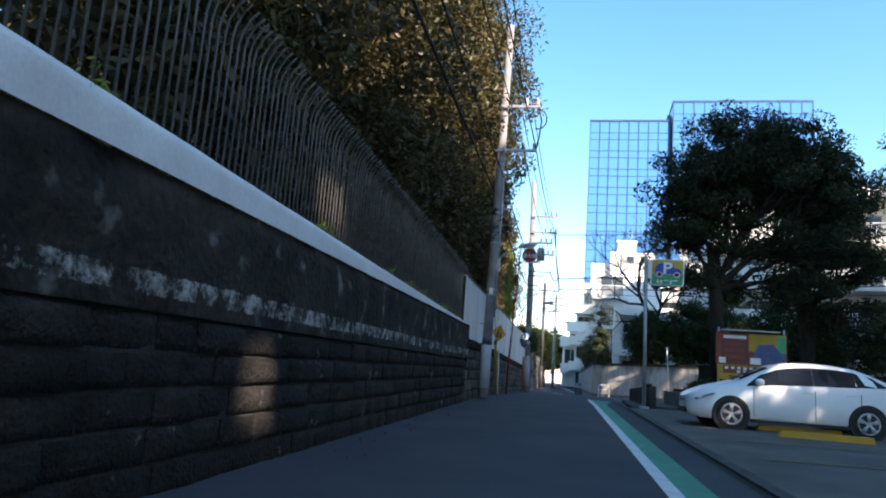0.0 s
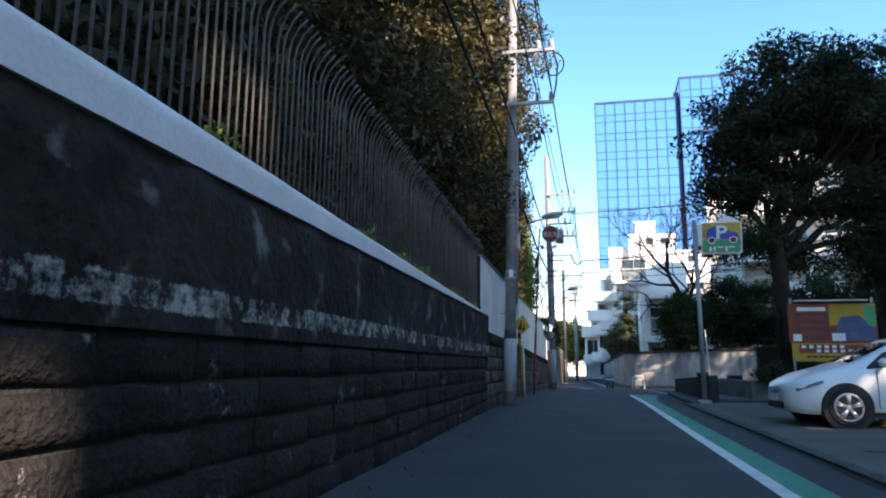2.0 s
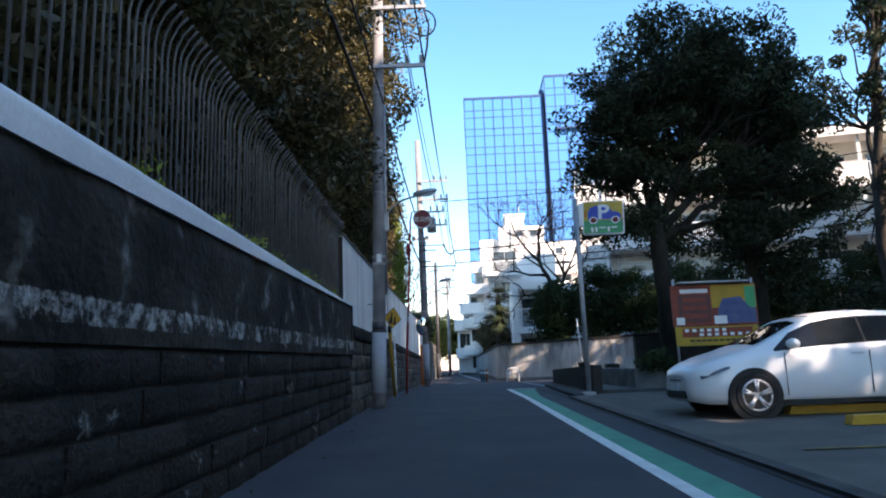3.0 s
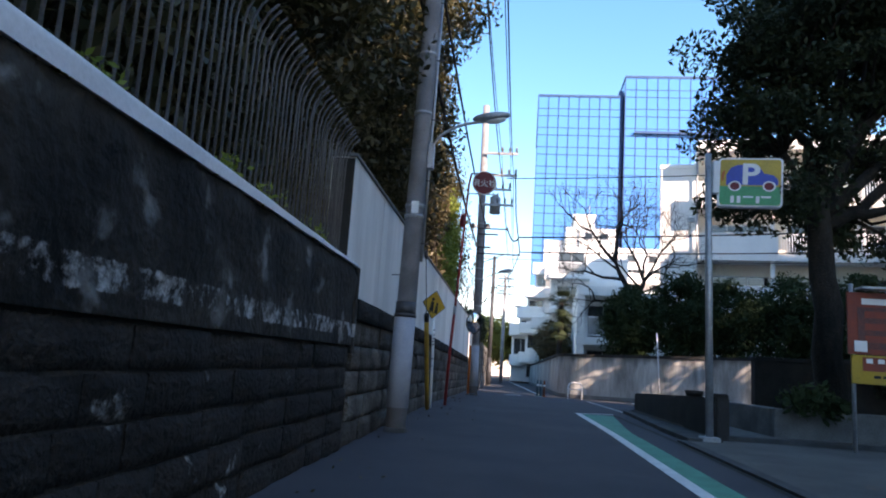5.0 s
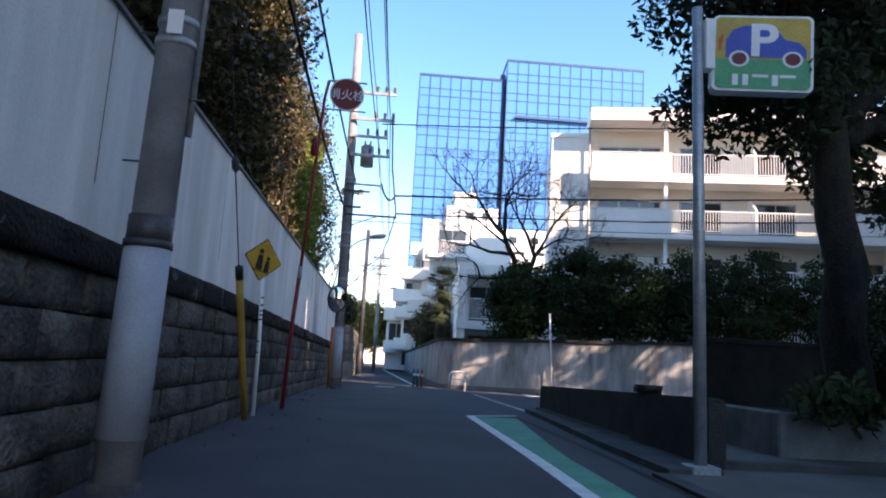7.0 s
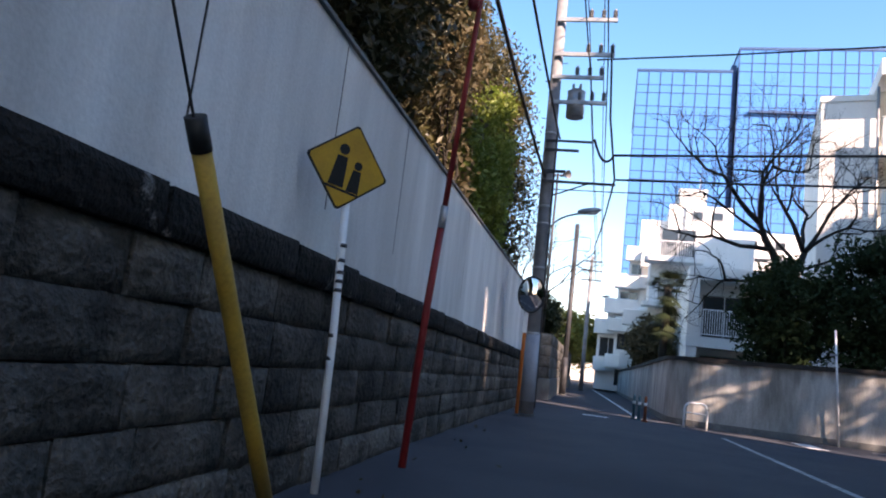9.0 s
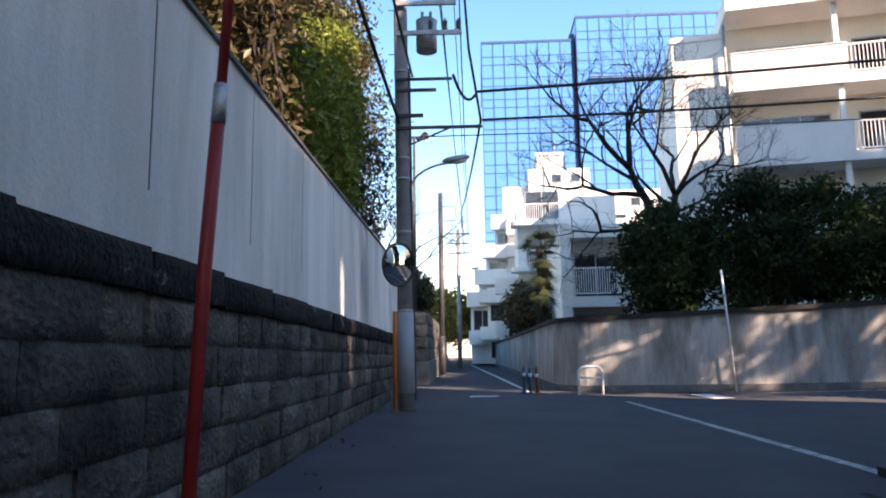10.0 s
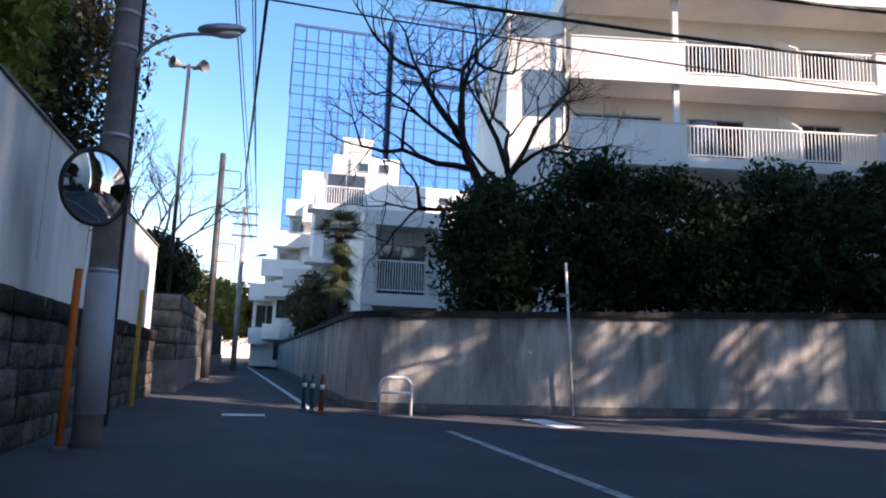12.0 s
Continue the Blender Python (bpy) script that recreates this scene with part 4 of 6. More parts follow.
def dome(bm, r, bulge, rings=8, n=32):
    R = (r * r + bulge * bulge) / (2 * bulge)
    last = None
    for i in range(rings + 1):
        t = r * i / rings
        d = -(math.sqrt(R * R - t * t) - (R - bulge))
        ring = [bm.verts.new((0, d, 0))] if i == 0 else [bm.verts.new((t * math.cos(2 * math.pi * k / n), d, t * math.sin(2 * math.pi * k / n))) for k in range(n)]
        if last and len(last) == 1:
            for k in range(n):
                bm.faces.new((last[0], ring[k], ring[(k + 1) % n]))
        elif last:
            for k in range(n):
                bm.faces.new((last[k], ring[k], ring[(k + 1) % n], last[(k + 1) % n]))
        last = ring
    bmesh.ops.recalc_face_normals(bm, faces=bm.faces[:])
    for f in bm.faces:
        if f.normal.y > 0:
            f.normal_flip()
    return bm


glass = part("mirror_face", dome(BM(), 0.365, 0.075), M_MIRROR, traffic_mirror, "convex mirror face", smooth=True)
glass.matrix_basis = pose(0.08, -0.05, 2.58, 5, 0, 48)
b1 = BM()
tube(b1, [(0.375 * math.cos(a), 0.0, 0.375 * math.sin(a)) for a in np.linspace(0, 2 * math.pi, 41)], 0.024, 8)
part("rim", b1, M_BLACK, glass)
part("back_shell", cyl(BM(), (0, 0.10, 0), (0, 0.004, 0), 0.2, 0.37, 28), M_ORANGE, glass)
part("label_plate", box(BM(), -0.05, 0.05, -0.046, -0.04, 1.75, 2.2), M_WHITE, traffic_mirror, "white notice plate")
part("foot", cyl(BM(), (0, 0, -0.02), (0, 0, 0.05), 0.11, 0.06, 14), M_KERB, traffic_mirror)
marker_post = thing("marker_post", "thin wooden marker post against the wall", "post", at=(-2.83, 41.9, G(-3, 42)))
part("stake", box(BM(), -0.035, 0.035, -0.035, 0.035, -0.05, 2.05, 0.008), M_GUARD, marker_post)

# overhead cables
for i, (dx, za, zb, r, sag) in enumerate(((0.9, 8.6, 9.1, 0.012, 0.25), (1.05, 7.3, 8.2, 0.016, 0.35), (0.55, 8.6, 9.1, 0.012, 0.25), (0.7, 7.25, 7.65, 0.014, 0.4), (0.15, 6.4, 6.1, 0.022, 0.25), (-0.1, 6.0, 5.2, 0.03, 0.3))):
    wire("overhead_cable", [(-2.68 + dx - 0.4 - 0.5 * (i < 4), -14, za + 0.6), (-2.68 + dx, 19.85, za), (-2.42 + dx, 36.2, zb)], r, sag=sag)
    if i < 4:
        wire("overhead_cable", [(-2.42 + dx, 36.2, zb), (-1.35 + dx * 0.4, 66, zb - 1.2)], r, sag=0.4)
wire("overhead_cable", [(-0.97, 36.15, 5.2), (26, 37.5, 7.6)], 0.026, sag=0.35)
wire("overhead_cable", [(-1.5, 36.15, 6.1), (-1.05, 36.15, 5.75), (26, 36.5, 8.3)], 0.03, sag=0.3)
wire("overhead_cable", [(-2.3, 36.15, 4.9), (26, 38.5, 7.0)], 0.012, sag=0.3)
wire("overhead_cable", [(-1.3, 36.15, 8.3), (-1.2, 36.15, 6.6), (-1.0, 36.15, 5.2)], 0.026, sag=-0.02)
wire("overhead_cable", [(-1.6, 36.2, 8.0), (26, 33.0, 10.2)], 0.02, sag=0.5)
wire("overhead_cable", [(-1.0, 36.15, 5.2), (-1.4, 50, 6.2), (-1.2, 66, 6.6)], 0.024, sag=0.2)

# ---- parking sign, advertising board, small street furniture on the right ----
parking_sign = thing("parking_sign", "square illuminated parking sign on a grey steel pole", "parking sign", at=(1.765, 21.62, G(1.8, 21.6)))
part("pole", cyl(BM(), (0, 0, -0.1), (-0.03, 0, 4.5), 0.058, 0.05, 16), M_GALV, parking_sign)
part("foot_plate", box(BM(), -0.13, 0.13, -0.13, 0.13, -0.05, 0.1, 0.01), M_GALV, parking_sign)
part("side_box", box(BM(), 0.03, 0.13, -0.06, 0.06, 3.85, 4.38, 0.01), M_WHITE, parking_sign)
part("antenna", tube(BM(), [(-0.02, 0, 4.5), (0.12, -0.1, 4.9)], 0.008, 6), M_DARKSTEEL, parking_sign)


def rounded(w, h, r, n=6):
    pts = []
    for cx, cz, a0 in ((w - r, h - r, 0), (-w + r, h - r, 90), (-w + r, -h + r, 180), (w - r, -h + r, 270)):
        for k in range(n + 1):
            a = math.radians(a0 + 90 * k / n)
            pts.append((cx + r * math.cos(a), cz + r * math.sin(a)))
    return pts[::-1]


case = part("case", prism(BM(), rounded(0.445, 0.42, 0.06), -0.09, 0.05), M_WHITE, parking_sign, "white rounded case")
case.matrix_basis = pose(0.585, -0.05, 4.02, 0, 2.0, -13) @ Matrix.Diagonal((1.05, 1, 0.93, 1))
part("upper_field", prism(BM(), rounded(0.418, 0.395, 0.045), -0.094, -0.0905), M_SYEL, case, "yellow field")
part("lower_field", prism(BM(), [(-0.418, -0.07), (0.418, -0.07), (0.418, -0.35), (0.38, -0.395), (-0.38, -0.395), (-0.418, -0.35)], -0.098, -0.0945), M_SGREEN, case, "green field")
b1 = BM()
prism(b1, [(-0.33, -0.05), (-0.33, 0.13), (-0.27, 0.25), (-0.17, 0.30), (0.10, 0.30), (0.19, 0.15), (0.32, 0.12), (0.38, 0.04), (0.38, -0.05)], -0.102, -0.0985)
part("car_picture", b1, M_BLUE, case, "blue car shape")
for cx in (-0.21, 0.26):
    part("wheel_picture", prism(BM(), [(cx + 0.09 * math.cos(a), -0.07 + 0.09 * math.sin(a)) for a in np.linspace(0, -2 * math.pi, 21)[:-1]], -0.105, -0.1025), M_WHITE, case)
    part("hub_picture", prism(BM(), [(cx + 0.066 * math.cos(a), -0.07 + 0.066 * math.sin(a)) for a in np.linspace(0, -2 * math.pi, 21)[:-1]], -0.108, -0.1055), M_SIGN_RED, case)
b1 = BM()
prism(b1, [(-0.4, 0.02), (-0.4, 0.13), (-0.37, 0.2), (-0.35, 0.2), (-0.37, 0.02)], -0.1, -0.0985)
part("orange_mark", b1, M_ORANGE, case)
letter = flat_text("P", 0.5, M_WHITE, case, pose(0.0, -0.104, 0.12, 90, 0, 0))
letter.data.offset = 0.012
for cx, w, h in ((-0.24, 0.05, 0.12), (-0.15, 0.05, 0.12), (-0.02, 0.14, 0.03), (0.11, 0.05, 0.12), (0.22, 0.14, 0.03)):
    part("word_bar", prism(BM(), [(cx - w / 2, -0.24), (cx + w / 2, -0.24), (cx + w / 2, -0.24 - h), (cx - w / 2, -0.24 - h)], -0.101, -0.0985), M_WHITE, case)

board = thing("advertising_board", "red and yellow printed parking board on steel posts", "sign board", at=(4.64, 21.45, -0.05))
for x in (-0.86, 0.9):
    part("post", cyl(BM(), (x, 0.03, -0.1), (x, 0.03, 2.55), 0.03, None, 10), M_GALV, board)
panel = part("panel", box(BM(), -0.94, 0.96, -0.02, 0.02, 1.5, 2.42, 0.004), M_PRINT_RED, board, "red upper panel")
part("yellow_corner", box(BM(), -0.05, 0.94, -0.026, -0.0205, 1.9, 2.4), M_PRINT_YEL, panel)
part("blue_car_picture", prism(BM(), [(0.08, 1.55), (0.08, 1.85), (0.2, 2.1), (0.6, 2.14), (0.78, 1.9), (0.92, 1.86), (0.92, 1.55)], -0.031, -0.0265), M_PRINT_BLUE, panel)
part("brown_field", box(BM(), -0.8, -0.08, -0.026, -0.0205, 1.58, 2.2), M_PRINT_BROWN, panel)
part("note", box(BM(), -0.86, -0.68, -0.034, -0.0265, 1.54, 1.7), M_WHITE, panel)
part("note", box(BM(), -0.02, 0.26, -0.036, -0.0315, 1.54, 1.72), M_WHITE, panel)
part("word_bar", box(BM(), -0.74, -0.12, -0.0305, -0.0265, 2.24, 2.33), M_WHITE, panel)
low = part("lower_panel", box(BM(), -0.9, 0.94, -0.025, 0.015, 1.07, 1.49, 0.004), M_PRINT_YEL, board, "yellow lower panel")
part("red_band", box(BM(), -0.75, 0.8, -0.031, -0.0255, 1.26, 1.46), M_PRINT_RED, low)
for x in np.arange(-0.7, 0.2, 0.165):
    part("word_bar", box(BM(), x, x + 0.09, -0.035, -0.0315, 1.375, 1.44), M_WHITE, low)
for x in np.arange(-0.38, 0.75, 0.17):
    part("word_bar", box(BM(), x, x + 0.09, -0.035, -0.0315, 1.28, 1.345), M_WHITE, low)
for x in np.arange(-0.6, 0.7, 0.13):
    part("word_bar", box(BM(), x, x + 0.1, -0.03, -0.0255, 1.16, 1.2), M_BLACK, low)
part("shelf_roof", box(BM(), -0.8, 0.75, -0.2, 0.05, 2.46, 2.49), M_GALV, board)

for zz in (1.68, 1.86, 2.04):
    part("picture_bar", box(BM(), -0.7, -0.16, -0.0305, -0.0265, zz, zz + 0.1), M_PRINT_RED, panel)
part("side_poster", box(BM(), 0.7, 0.93, -0.0305, -0.0265, 1.88, 2.36), M_SGREEN, panel, "green strip poster")

barrier = thing("hoop_barrier", "white steel hoop barrier on the corner", "barrier", at=(1.64, 40.75, G(1.5, 40.8)))
b1 = BM()
pts = [(-0.285, 0, -0.05), (-0.285, 0, 0.5)] + [(-0.285 + 0.16 - 0.16 * math.cos(a), 0, 0.5 + 0.16 * math.sin(a)) for a in np.linspace(0.2, math.pi / 2, 6)] + [(0.285 - 0.16 + 0.16 * math.sin(a), 0, 0.5 + 0.16 * math.cos(a)) for a in np.linspace(0, math.pi / 2 - 0.2, 6)] + [(0.285, 0, 0.5), (0.285, 0, -0.05)]
part("hoop", tube(b1, pts, 0.03, 10), M_WHITE, barrier)
part("crossbar", cyl(BM(), (-0.285, 0, 0.4), (0.285, 0, 0.4), 0.022, None, 8), M_WHITE, barrier)
for x, y, mat_, lab in ((0.12, 41.6, M_TEAL, "teal"), (0.24, 41.3, M_TEAL, "teal"), (0.38, 41.0, M_BOLLARD, "orange")):
    b = thing("bollard", lab + " plastic bollard with a reflective band", "bollard", "street bollards", at=(x, y, G(x, y)))
    part("stem", tube(BM(), [(0, 0, 0), (0, 0, 0.62), (0, 0, 0.68)], [0.042, 0.04, 0.015], 12), mat_, b)
    part("base", cyl(BM(), (0, 0, 0), (0, 0, 0.05), 0.1, 0.06, 12), mat_, b)
    part("band", cyl(BM(), (0, 0, 0.42), (0, 0, 0.5), 0.0435, None, 12), M_WHITE, b)
thin_post = thing("thin_post", "thin leaning white steel post before the stained wall", "post", at=(5.16, 40.95, G(5.2, 41)))
part("stem", tube(BM(), [(0, 0, -0.05), (-0.08, 0, 1.5), (-0.17, 0, 2.95)], 0.026, 8), M_WHITE, thin_post)
part("clamp", box(BM(), -0.28, -0.1, -0.03, 0.03, 2.28, 2.34), M_GALV, thin_post)
orange_box = thing("flower_trough", "orange plastic trough on the forecourt", "planter", at=(3.75, 27.9, 0.1))
part("trough", box(BM(), -0.5, 0.5, -0.25, 0.25, 0, 0.36, 0.03), M_ORANGE, orange_box)
part("lid", box(BM(), -0.25, 0.15, -0.2, 0.2, 0.36, 0.56, 0.03), M_DARKWALL, orange_box)
bucket = thing("bucket", "dark round tub standing on the low wall", "tub", at=(2.05, 23.6, 0.645))
part("tub", cyl(BM(), (0, 0, 0), (0, 0, 0.1), 0.14, 0.17, 16), M_BLACK, bucket)
for x, y in ((3.2, 14.4), (3.2, 15.9), (5.6, 12.6)):
    ws = thing("wheel_stop", "yellow concrete wheel stop on the paving", "wheel stop", "wheel stops", at=(x + 0.9, y - 0.35, lot_z(3, y)))
    part("bar", prism(BM(), [(-0.8, 0), (-0.76, 0.11), (0.76, 0.11), (0.8, 0)][::-1], -0.08, 0.08), M_YELLOW, ws)

# fallen leaves along the wall's foot
r = np.random.default_rng(17)
lp = []
for k in range(90):
    x, y = -2.85 + abs(r.normal()) * 0.35, r.uniform(1, 36)
    lp.append((x, y, G(x, y) + 0.012))
fallen = leaf_cloud("fallen_leaves", lp, 0.028, M_LEAF_BROWN, None, r)
tagged(fallen, "scattered dry leaves on the asphalt by the wall", "leaf litter", kind="stuff")


# ---- trees and bushes ----
def broad_tree(name, label, at, trunk_r, fork, blobs, leaf_n, leaf, material, seed, group="street trees", clump=0.55, bark=None, shell=0.55):
    """Trunk, limbs to the crown's masses, and leaf clumps; blobs: centre (from the foot), radii, clumps."""
    r = np.random.default_rng(seed)
    t = thing(name, label, "tree", group, at=at)
    bm = BM()
    f = Vector((r.uniform(-0.2, 0.2), r.uniform(-0.2, 0.2), fork))
    limb(bm, (0, 0, -0.2), f, trunk_r * 1.15, trunk_r * 0.8, r, 0.03, 6, 12)
    part("trunk", bm, bark or M_BARK, t)
    pts = []
    for c, radii, n in blobs:
        bm = BM()
        p, cc = clumps(r, c, radii, n, leaf_n, clump, shell)
        pts.append(p)
        hub = f.lerp(Vector(c), 0.6)
        limb(bm, f - Vector((0, 0, r.uniform(0, 0.5))), hub, trunk_r * 0.55, trunk_r * 0.28, r, 0.1, 5, 8)
        for q in cc[:: max(1, len(cc) // 16)]:
            limb(bm, hub, q, trunk_r * 0.22, 0.015, r, 0.12, 4, 5)
        part("limb", bm, bark or M_BARK, t)
    leaf_cloud("crown", np.concatenate(pts), leaf, material, t, r, "dark leafy crown")
    return t


def bush(name, label, boxes, n, leaf, material, seed, group="garden bushes", category="bush", behind=None):
    """A bush of leaf clumps over short stems; boxes: centre, radii, number of clumps."""
    r = np.random.default_rng(seed)
    c0 = boxes[0][0]
    t = thing(name, label, category, group, at=(c0[0], c0[1], c0[2] - boxes[0][1][2]))
    pts = []
    bm = BM()
    for c, radii, k in boxes:
        rel = (c[0] - c0[0], c[1] - c0[1], c[2] - c0[2] + boxes[0][1][2])
        p, cc = clumps(r, rel, radii, k, n, min(0.28, radii[2]), 0.6)
        pts.append(p)
        for q in cc[:: max(1, len(cc) // 10)]:
            limb(bm, (rel[0] + r.uniform(-0.3, 0.3) * min(1, radii[0] * 2), rel[1] + r.uniform(-0.5, 0.5) * radii[1], 0), q, min(0.035, radii[2] * 0.05), min(0.008, radii[2] * 0.03), r, 0.1, 4, 5)
    part("stem", bm, M_BARK, t)
    pts = np.concatenate(pts)
    if behind is not None:
        pts = pts[pts[:, 0] + c0[0] < behind]
    leaf_cloud("foliage", pts, leaf, material, t, r)
    return t


broad_tree("camphor_tree", "broad dark evergreen tree with a forked trunk", (4.1, 22.9, 0.4), 0.23, 3.7,
           [((0.6, 0, 7.8), (2.0, 2.0, 1.45), 78), ((-0.9, 0, 6.6), (1.4, 1.9, 1.35), 55), ((2.2, 0.1, 7.5), (1.8, 2.0, 1.4), 66), ((1.2, 0, 6.3), (2.8, 2.2, 1.1), 36), ((3.2, 0.2, 6.5), (1.3, 1.9, 1.1), 30),
            ((-1.1, 0.1, 5.2), (1.1, 1.5, 0.7), 22), ((1.0, 0.3, 5.0), (2.2, 1.7, 0.7), 22), ((3.0, 0.1, 4.9), (1.4, 1.7, 0.7), 18), ((-1.0, -0.2, 3.7), (1.3, 1.1, 0.5), 15), ((0.6, 0.5, 3.4), (1.2, 1.1, 0.5), 10), ((2.2, 0.3, 3.7), (1.4, 1.3, 0.5), 12)],
           220, 0.065, M_LEAF_DARK, 11, clump=0.26, shell=0.5)
broad_tree("camphor_tree", "evergreen tree in the bed with sparse lower branches", (7.4, 25.2, 0.4), 0.25, 3.4,
           [((0.0, 0, 7.6), (1.8, 2.0, 1.4), 52), ((1.0, 0.4, 6.6), (1.7, 2.0, 1.4), 40), ((0.1, 0, 5.2), (2.0, 1.7, 0.8), 26), ((1.6, 0.3, 4.6), (1.4, 1.4, 0.7), 14), ((-0.6, 0.2, 3.8), (1.6, 1.4, 0.6), 12), ((0.9, 0, 3.0), (1.7, 1.3, 0.6), 12)],
           220, 0.07, M_LEAF_DARK, 12, clump=0.28, shell=0.5)
bush("understorey_shrub", "dark leafy shrub before the lot's end wall", [((8.0, 26.2, 1.6), (1.5, 0.7, 1.3), 60)], 90, 0.085, M_LEAF_DARK, 91)
bush("understorey_shrub", "dark leafy shrub before the lot's end wall", [((11.6, 26.2, 1.5), (1.7, 0.7, 1.2), 60)], 90, 0.085, M_LEAF_DARK, 92)
# trees added as shade casters; their crowns dapple the stained wall and side street
for i, (x, y, z, n) in enumerate(((14.6, 31.2, 10.6, 21), (19.0, 29.8, 11.6, 40), (23.5, 30.6, 12.0, 56), (27.5, 32.0, 12.0, 58))):
    broad_tree("camphor_tree", "high-crowned evergreen tree added beyond the lot to dapple the side street", (x, y, 0.0), 0.27, z - 4.0,
               [((0, 0, z), (3.0, 2.6, 2.6), n), ((0.9, 0.3, z + 1.8), (2.2, 2.2, 1.8), n // 2), ((1.2, 0, z + 5.4), (1.5, 1.8, 2.6), 80), ((1.6, 0, z + 8.6), (1.9, 1.8, 2.2), 80), ((0.3, 0.2, z - 4.6), (2.6, 2.0, 1.6), 16)],
               170, 0.1, M_LEAF_DARK, 14 + i, clump=0.3)

# the tall evergreens behind the fence
for i, (x, y, h, rx, over, n, leaf, full) in enumerate(((-5.9, -2.5, 9.5, 2.7, 0.2, 190, 0.075, 0.5), (-5.8, 3.0, 9.5, 2.7, 0.2, 190, 0.075, 0.5), (-5.6, 8.5, 9.8, 2.8, 0.3, 190, 0.075, 0.75), (-5.4, 13.6, 10.0, 2.7, 0.4, 190, 0.075, 1), (-5.2, 18.6, 10.4, 2.6, 0.5, 210, 0.07, 1), (-4.9, 23.6, 10.8, 2.4, 0.9, 240, 0.065, 1), (-5.5, 28.4, 9.4, 2.2, 0.5, 240, 0.065, 1), (-6.0, 33.0, 8.4, 1.9, 0.4, 240, 0.06, 1), (-6.1, 37.4, 8.0, 1.8, 0.2, 240, 0.06, 1), (-5.4, 41.0, 7.6, 1.9, 0.0, 200, 0.07, 1), (-10.5, 14, 11, 4, 0, 90, 0.16, 1), (-10.5, 26, 11, 4, 0, 90, 0.16, 1))):
    broad_tree("evergreen_tree", "tall dark evergreen tree behind the wall", (x, y, 1.8), 0.2, 2.6,
               [((0, 0, h * 0.32), (rx * 0.9, 2.7, 1.5), int(80 * full)), ((0.2, 0, h * 0.55), (rx, 2.9, 2.2), int(115 * full)), ((over * 0.6, 0.2, h * 0.8), (rx * 0.95, 2.7, 2.2), int(95 * full)), ((over, 0.4, h * 0.98), (rx * 0.8, 2.3, 1.7), int(60 * full))],
               n, leaf, M_LEAF_LEFT, 40 + i, "trees behind the wall", clump=0.4)


# sunlit bamboo-like hedge over the white wall, ivy on the fence
bush("bamboo_hedge", "bright green leafy hedge above the white wall", [((-4.1, 36.4, 5.2), (0.85, 1.6, 2.2), 170), ((-4.1, 34.2, 4.2), (0.7, 1.2, 1.5), 60)], 100, 0.07, M_LEAF_HEDGE, 5, behind=-3.3)
bush("rust_shrub", "rust coloured dry shrub above the white wall", [((-4.0, 31.6, 5.2), (0.75, 1.4, 2.0), 50)], 80, 0.075, M_LEAF_BROWN, 6, behind=-3.3)
bush("evergreen_shrub", "dark evergreen shrub above the white wall", [((-4.3, 21.5, 3.3), (0.7, 2.6, 1.6), 90), ((-4.1, 28.6, 3.7), (0.8, 2.2, 1.7), 90)], 90, 0.08, M_LEAF_LEFT, 8, behind=-3.6)
for i, y in enumerate(np.arange(-4, 18, 2.2)):
    bush("fence_shrub", "dark evergreen shrub behind the iron fence", [((-4.1, y, 2.9), (0.55, 1.3, 1.1), 42)], 80, 0.09, M_LEAF_LEFT, 60 + i, "shrubs behind the fence", behind=-3.5)

# bushes behind the stained wall
for i, (x, y, z, rx, rz, k) in enumerate(((4.3, 43.2, 3.2, 1.25, 1.75, 130), (6.4, 42.7, 3.75, 1.3, 2.1, 140), (8.4, 42.3, 3.4, 1.3, 1.9, 120), (10.6, 41.9, 3.6, 1.5, 2.15, 140), (13.2, 41.4, 3.7, 1.6, 2.2, 140), (16.2, 40.8, 3.7, 1.7, 2.3, 130), (19.6, 40.2, 3.8, 1.9, 2.3, 130))):
    bush("laurel_bush", "dense dark green bush behind the stained wall", [((x, y, z), (rx, 1.0, rz), k)], 110, 0.085, M_LEAF_BUSH, 80 + i)
bush("low_plant", "low leafy plant before the bed edge", [((3.4, 22.22, 0.72), (0.3, 0.1, 0.14), 15), ((3.85, 22.22, 0.62), (0.2, 0.1, 0.12), 8)], 26, 0.07, M_LEAF_BUSH, 96)
bush("far_shrub", "russet shrub over the wall down the street", [((1.9, 60.5, 3.0), (1.1, 2.0, 1.4), 90)], 80, 0.12, M_LEAF_BROWN, 97)
bush("hedge_dark", "dark clipped hedge above the stone wall", [((-3.5, 48.9, 3.0), (0.75, 2.0, 0.8), 80), ((-3.5, 53.5, 3.1), (0.8, 2.6, 0.9), 80)], 80, 0.1, M_LEAF_DARK, 98)
broad_tree("autumn_tree", "yellow green tree closing the street's end", (-3.5, 92, 0), 0.2, 2.0, [((0, 0, 4.2), (4.0, 3, 2.6), 120), ((4.5, 1, 3.6), (2.5, 2.5, 2.0), 60)], 90, 0.2, M_LEAF_YELLOW, 31, "far trees", clump=0.5)
broad_tree("autumn_tree", "green and yellow tree down the street", (-4.4, 82, 0), 0.2, 2.0, [((0, 0, 4.2), (2.2, 2.6, 2.4), 90)], 90, 0.18, M_LEAF_YELLOW, 32, "far trees", clump=0.5)

